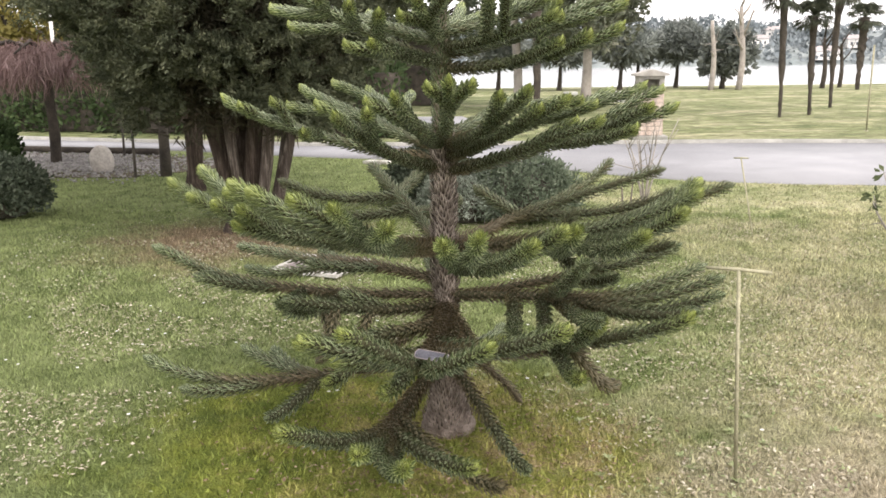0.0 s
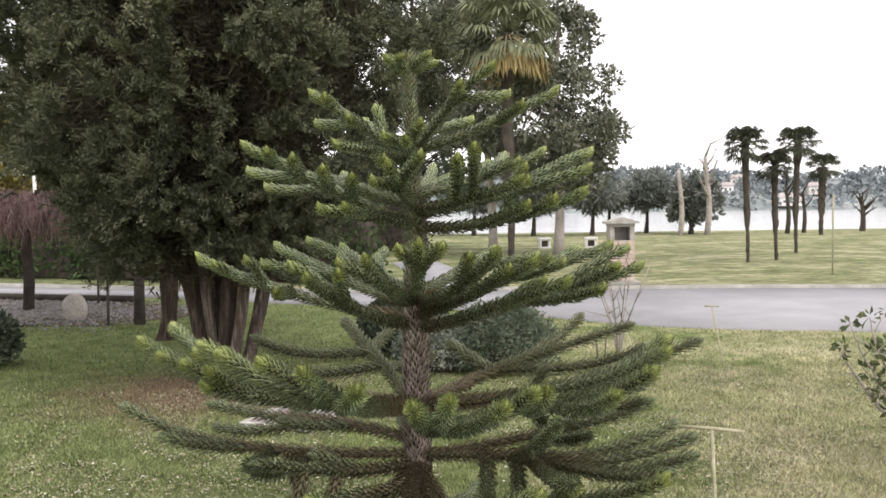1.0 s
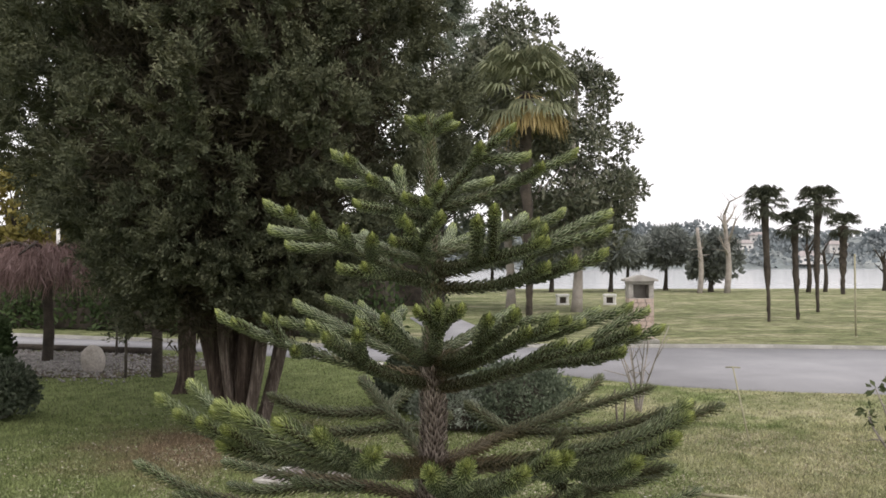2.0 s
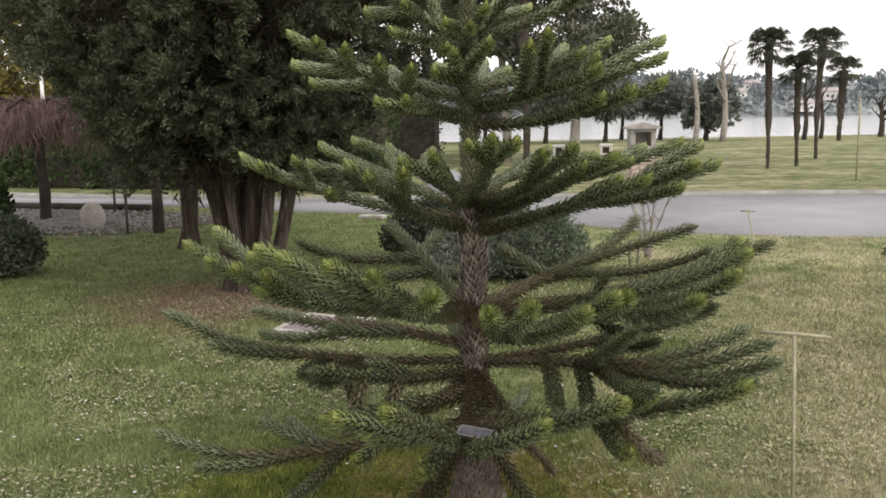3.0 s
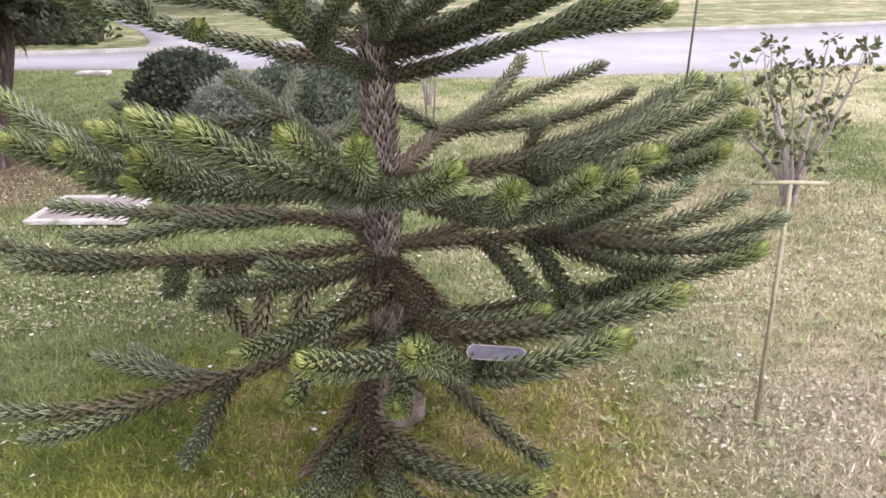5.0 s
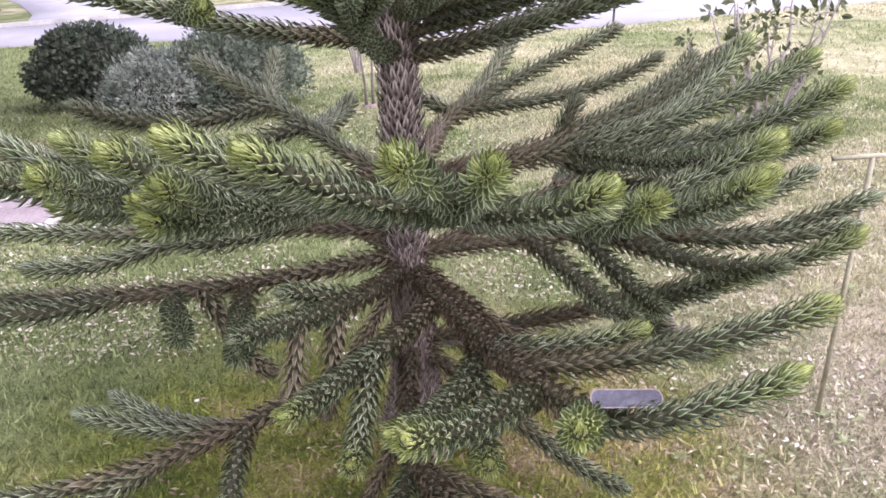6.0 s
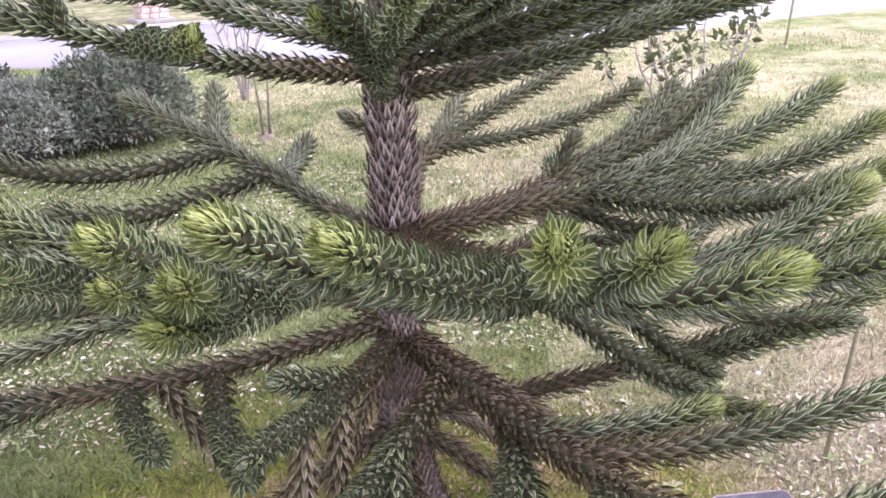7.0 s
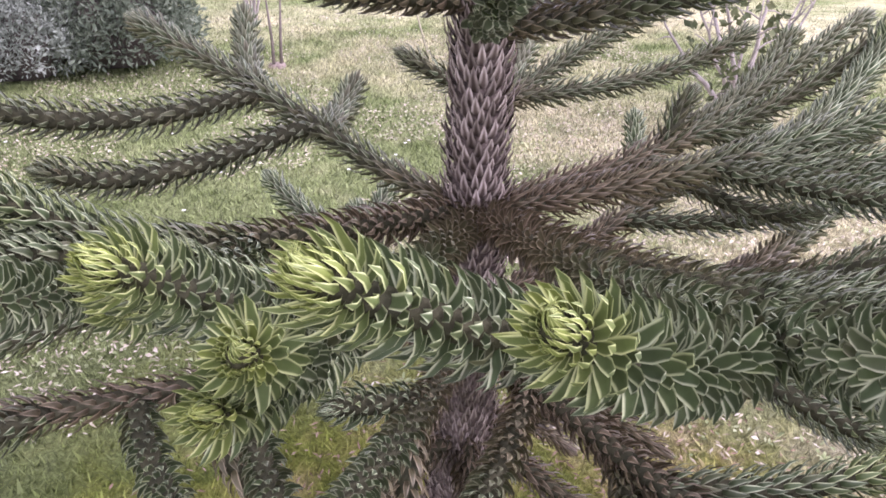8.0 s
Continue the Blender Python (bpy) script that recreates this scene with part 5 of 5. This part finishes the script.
bm = bmesh.new()
rim = [bm.verts.new((3.9 * math.copysign(abs(math.cos(a)) ** 0.6, math.cos(a)) * bed_edge(a), 1.75 * math.copysign(abs(math.sin(a)) ** 0.6, math.sin(a)) * bed_edge(a), 0.012)) for a in np.linspace(0, 2 * np.pi, 90, endpoint=False)]
top = bm.faces.new(rim)
bmesh.ops.extrude_face_region(bm, geom=[top])
for v in rim:
    v.co.z = -0.05
bed = single("gravel_bed", bm, M_SOIL)
bed.location, bed.rotation_euler[2] = (-8.6, 14.4, 0), -0.25
tagged(bed, "dark bed scattered with pale gravel", "gravel bed", kind="structure")
g = np.random.default_rng(81)
n = 9000
gx, gy = g.normal(0, 1.9, n), g.normal(0, 0.85, n)
near = (np.abs(gx) < 4.0) & (np.abs(gy) < 1.9)
gx, gy = gx[near], gy[near]
n = len(gx)
c, s = math.cos(-0.25), math.sin(-0.25)
C = np.stack([-8.6 + c * gx - s * gy, 14.4 + s * gx + c * gy, np.full(n, 0.018)], 1)
oct_v = np.array([(1, 0, 0), (0, 1, 0), (-1, 0, 0), (0, -1, 0), (0, 0, 0.8), (0, 0, -0.8)], float)
oct_t = np.array([(0, 1, 4), (1, 2, 4), (2, 3, 4), (3, 0, 4), (1, 0, 5), (2, 1, 5), (3, 2, 5), (0, 3, 5)])
V = (C[:, None] + oct_v[None] * g.uniform(0.012, 0.036, (n, 1, 1)) * (1 + g.normal(0, 0.2, (n, 6, 1)))).reshape(-1, 3)
T = (oct_t[None] + (np.arange(n) * 6)[:, None, None]).reshape(-1, 3)
tagged(new("gravel", tri_mesh("gravel", V, T, [M_GRAVEL])), "loose pale grey gravel stones", "gravel", kind="stuff")


def boulder():
    bm = bmesh.new()
    bmesh.ops.create_icosphere(bm, subdivisions=4, radius=1)
    for v in bm.verts:
        k = 1 + 0.10 * noise.noise(v.co * 1.3) + 0.03 * noise.noise(v.co * 4)
        v.co = Vector((v.co.x * 0.20 * k, v.co.y * 0.15 * k, max(v.co.z, -0.75) * 0.25 * k + 0.19))
    for f in bm.faces:
        f.smooth = True
    b = single("boulder", bm, M_STONE)
    b.location = (-6.15, 13.0, 0)
    tagged(b, "rounded pale beige boulder on the gravel's edge", "boulder")


boulder()
log = new("log_edging", tube_mesh("log_edging", np.array([(-11.5, 17.0, 0.07), (-9.0, 16.3, 0.075), (-6.3, 15.6, 0.07)]), 0.065, M_DARK_BARK, 10, 0.06))
tagged(log, "long dark weathered log edging the gravel", "log")


def post(at, h, r, mat, label):
    p = thing("post", (*at, 0), label, "post", "garden posts")
    child("shaft", tube_mesh("shaft", np.array([(0, 0, -0.1), (0.01, 0, h * 0.5), (0, 0.01, h)]), [r * 1.15, r, r * 0.95], mat, 10, 0.07, 3), p)
    child("top", tube_mesh("top", np.array([(0, 0.01, h - 0.005), (0, 0.01, h + 0.03)]), [r * 1.2, r * 0.8], mat, 10, 0.05), p)


post((-4.9, 12.5), 0.95, 0.08, M_DARK_BARK, "thick old wooden post beside the conifer")
post((-5.32, 12.35), 1.5, 0.02, M_IRON, "thin dark metal post by the gravel")
post((-6.9, 15.4), 1.65, 0.02, M_IRON, "thin dark metal post by the gravel")


def weeping_tree(at):
    g = np.random.default_rng(91)
    t = thing("weeping_tree", (*at, 0), "umbrella-shaped weeping tree with leafless purplish twigs", "tree")
    z = np.linspace(-0.1, 2.0, 8)
    child("trunk", tube_mesh("trunk", np.stack([0.02 * np.sin(z * 3), 0 * z, z], 1), np.linspace(0.10, 0.075, 8), M_DARK_BARK, 10, 0.08), t)
    a = g.random(9000) * 2 * np.pi
    r = 2.1 * np.sqrt(g.random(9000))
    top = 2.08 - 0.10 * r ** 2 + g.normal(0, 0.07, 9000)
    P = np.stack([r * np.cos(a), r * np.sin(a), top], 1)
    D = np.stack([np.cos(a) * 0.35, np.sin(a) * 0.35, np.full(9000, -0.9)], 1) + g.normal(0, 0.35, (9000, 3))
    V, T = leaves(P, D, g.normal(0, 1, P.shape), g.uniform(0.2, 0.6, 9000), 0.016)
    tagged(child("hanging_growth", tri_mesh("hanging_growth", V, T, [M_TWIG]), t, "hanging purplish bare twigs"), kind="stuff")
    for k in range(9):
        b = k * 0.7
        child("limb", tube_mesh("limb", np.array([(0, 0, 1.9), (0.6 * math.cos(b), 0.6 * math.sin(b), 2.12), (1.35 * math.cos(b), 1.35 * math.sin(b), 1.9)]), [0.05, 0.035, 0.015], M_DARK_BARK, 7), t)


weeping_tree((-7.70, 14.4))


def hedge(x0, y0, x1, y1, h, depth, mat, label, clumps, seed):
    g = np.random.default_rng(seed)
    s = g.random(clumps)
    d = np.array([x1 - x0, y1 - y0])
    nrm = np.array([-d[1], d[0]]) / np.linalg.norm(d)
    w = g.uniform(-0.5, 0.5, clumps) * depth
    C = np.stack([x0 + d[0] * s + nrm[0] * w, y0 + d[1] * s + nrm[1] * w, h * g.random(clumps) ** 0.8 * (0.92 + 0.1 * np.sin(s * 40))], 1)
    C[:, 2] = np.maximum(C[:, 2], 0.15)
    hd = thing("hedge", (0, 0, 0), label, "hedge")
    V, T = leaf_clumps(C, np.full(clumps, 0.3), 30, 0.16, 0.08, g)
    tagged(child("foliage", tri_mesh("foliage", V, T, [mat]), hd), kind="stuff")
    L = float(np.linalg.norm(d))
    # A solid dark box fills the hedge behind its leaves.
    part("dark_core", box(L, depth * 0.6, h * 0.85, ((x0 + x1) / 2, (y0 + y1) / 2, 0), 0.1, math.atan2(d[1], d[0])), M_DARK_BARK, hd)


hedge(-22, 25.6, -2.2, 19.6, 1.75, 1.2, M_HEDGE, "long dark green hedge behind the road", 1300, 101)
hedge(-30, 38, -2, 36, 4.2, 2.5, M_HEDGE, "tall dark evergreen screen behind the hedge", 900, 102)
broadleaf("broadleaf_tree", (-14.4, 24.5), 5.2, 1.9, 1.8, 0.15, M_YELLOW, M_DARK_BARK, "tree with thin yellow leaves behind the hedge", 160, 26, (0.22, 0.12), 103)
pole = thing("white_pole", (-12.0, 22.6, 0), "slim white pole behind the hedge", "pole")
child("shaft", tube_mesh("shaft", np.array([(0, 0, -0.1), (0, 0, 3.3)]), 0.05, M_WHITE, 8), pole)
child("finial", tube_mesh("finial", np.array([(0, 0, 3.3), (0, 0, 3.36)]), [0.07, 0.03], M_WHITE, 8), pole)

# ---- grass and litter ----
g = np.random.default_rng(111)


def blades(n, x0, x1, y0, y1, tall, wide, thin=1.0):
    """n blades between the bounds, thinning out over the last stretch (m) before them."""
    x, y = g.uniform(x0, x1, n), g.uniform(y0, y1, n)
    inside = np.minimum(np.minimum(x - x0, x1 - x), np.minimum(y - y0, y1 - y)) / thin
    keep = (np.interp(x, NEAR[:, 0], NEAR[:, 1]) > y + 0.05) & (inside > g.random(n) ** 1.5)
    x, y = x[keep], y[keep]
    n = len(x)
    P = np.stack([x, y, ground_height(x, y) - 0.004], 1)
    D = unit(np.stack([g.normal(0, 0.55, n), g.normal(0, 0.55, n), np.ones(n)], 1))
    a = g.random(n) * np.pi
    S = np.stack([np.cos(a), np.sin(a), 0 * a], 1)
    L = (tall * (0.5 + 0.8 * g.random(n)))[:, None]
    W = wide * (0.7 + 0.6 * g.random((n, 1)))
    V = np.stack([P - S * W / 2, P + S * W / 2, P + D * L + np.stack([g.normal(0, 0.3, n), g.normal(0, 0.3, n), 0 * a], 1) * L], 1).reshape(-1, 3)
    return V, np.arange(3 * n).reshape(-1, 3)


V, T = joined([blades(270000, -3.2, 3.8, 0.7, 5.5, 0.034, 0.005), blades(250000, -5.0, 5.8, 4.5, 9.5, 0.036, 0.008), blades(120000, -9.5, 11, 8.0, 16.0, 0.04, 0.013), blades(200000, -10, 11, -8.0, 9.0, 0.038, 0.014, 3.0)])
tagged(new("grass", tri_mesh("grass", V, T, [M_BLADE])), "short mown grass blades with mixed green and straw", "grass", kind="stuff")


def scattered(name, n, x0, x1, y0, y1, length, width, tilt, mat, label, category, h=0.02, masked=True):
    x, y = g.uniform(x0, x1, n), g.uniform(y0, y1, n)
    k = (noise_mask(x, y) > 0) & (np.hypot(x + 0.3, y - 3.2) > 0.8 + 0.7 * g.random(n)) if masked else np.hypot(x - 0.1, y - 3.4) < 0.25 + 0.85 * g.random(n)
    x, y = x[k], y[k]
    n = len(x)
    P = np.stack([x, y, ground_height(x, y) + g.uniform(0.004, h, n)], 1)
    D = np.stack([g.normal(0, 1, n), g.normal(0, 1, n), g.normal(0, tilt, n)], 1)
    V, T = leaves(P, D, np.array([0, 0, 1.0]) + g.normal(0, 0.3, (n, 3)), length * g.uniform(0.6, 1.4, n), width * g.uniform(0.6, 1.4, n))
    tagged(new(name, tri_mesh(name, V, T, [mat])), label, category, kind="stuff")


def noise_mask(x, y):
    return np.array([noise.noise((a * 1.3, b * 1.3, 4.0)) + 0.12 for a, b in zip(x, y)])


scattered("straw_litter", 60000, -2.8, 4.6, 1.4, 8.5, 0.024, 0.006, 0.25, M_LITTER, "pale dry straw lying in the lawn", "litter", 0.03)
scattered("fallen_leaves", 12000, -4.2, 4.8, 1.3, 10.0, 0.021, 0.012, 0.2, M_DRYLEAF, "pale crumbled dry leaves strewn over the lawn", "litter", 0.035)
scattered("twig_debris", 8000, -1.0, 1.3, 2.3, 4.6, 0.026, 0.006, 0.2, M_DEBRIS, "brown dead leaf scales fallen round the trunk", "litter", 0.03, False)
scattered("lawn_weeds", 34000, -4.0, 4.4, 1.3, 9.0, 0.021, 0.011, 0.4, M_WEED, "broad low weed leaves in the lawn", "weeds", 0.03)

wx, wy = g.uniform(0.25, 2.6, 90), g.uniform(2.1, 4.6, 90)
keep = np.hypot(wx - 0.05, wy - 3.5) > 0.55
wx, wy = np.repeat(wx[keep], 9), np.repeat(wy[keep], 9)
n = len(wx)
a = np.tile(np.arange(9) * 0.7, n // 9) + g.normal(0, 0.15, n)
V, T = leaves(np.stack([wx, wy, ground_height(wx, wy) + 0.012], 1), np.stack([np.cos(a), np.sin(a), g.uniform(0.15, 0.6, n)], 1), np.array([0, 0, 1.0]) + g.normal(0, 0.1, (n, 3)), g.uniform(0.02, 0.042, n), 0.010)
tagged(new("weed_rosettes", tri_mesh("weed_rosettes", V, T, [M_WEED])), "flat pale green weed rosettes in the worn lawn", "weeds", kind="stuff")

dx, dy = g.uniform(-4.0, 1.5, 130), g.uniform(3.5, 9.5, 130)
P = np.repeat(np.stack([dx, dy, np.full(130, 0.035)], 1), 8, 0)
a = np.tile(np.arange(8) * np.pi / 4, 130)
V, T = leaves(P, np.stack([np.cos(a), np.sin(a), 0.25 + 0 * a], 1), np.array([0, 0, 1.0]) + 0 * P, 0.011, 0.007)
tagged(new("daisies", tri_mesh("daisies", V, T, [M_DAISY])), "tiny white daisies dotted over the lawn", "flowers", kind="stuff")
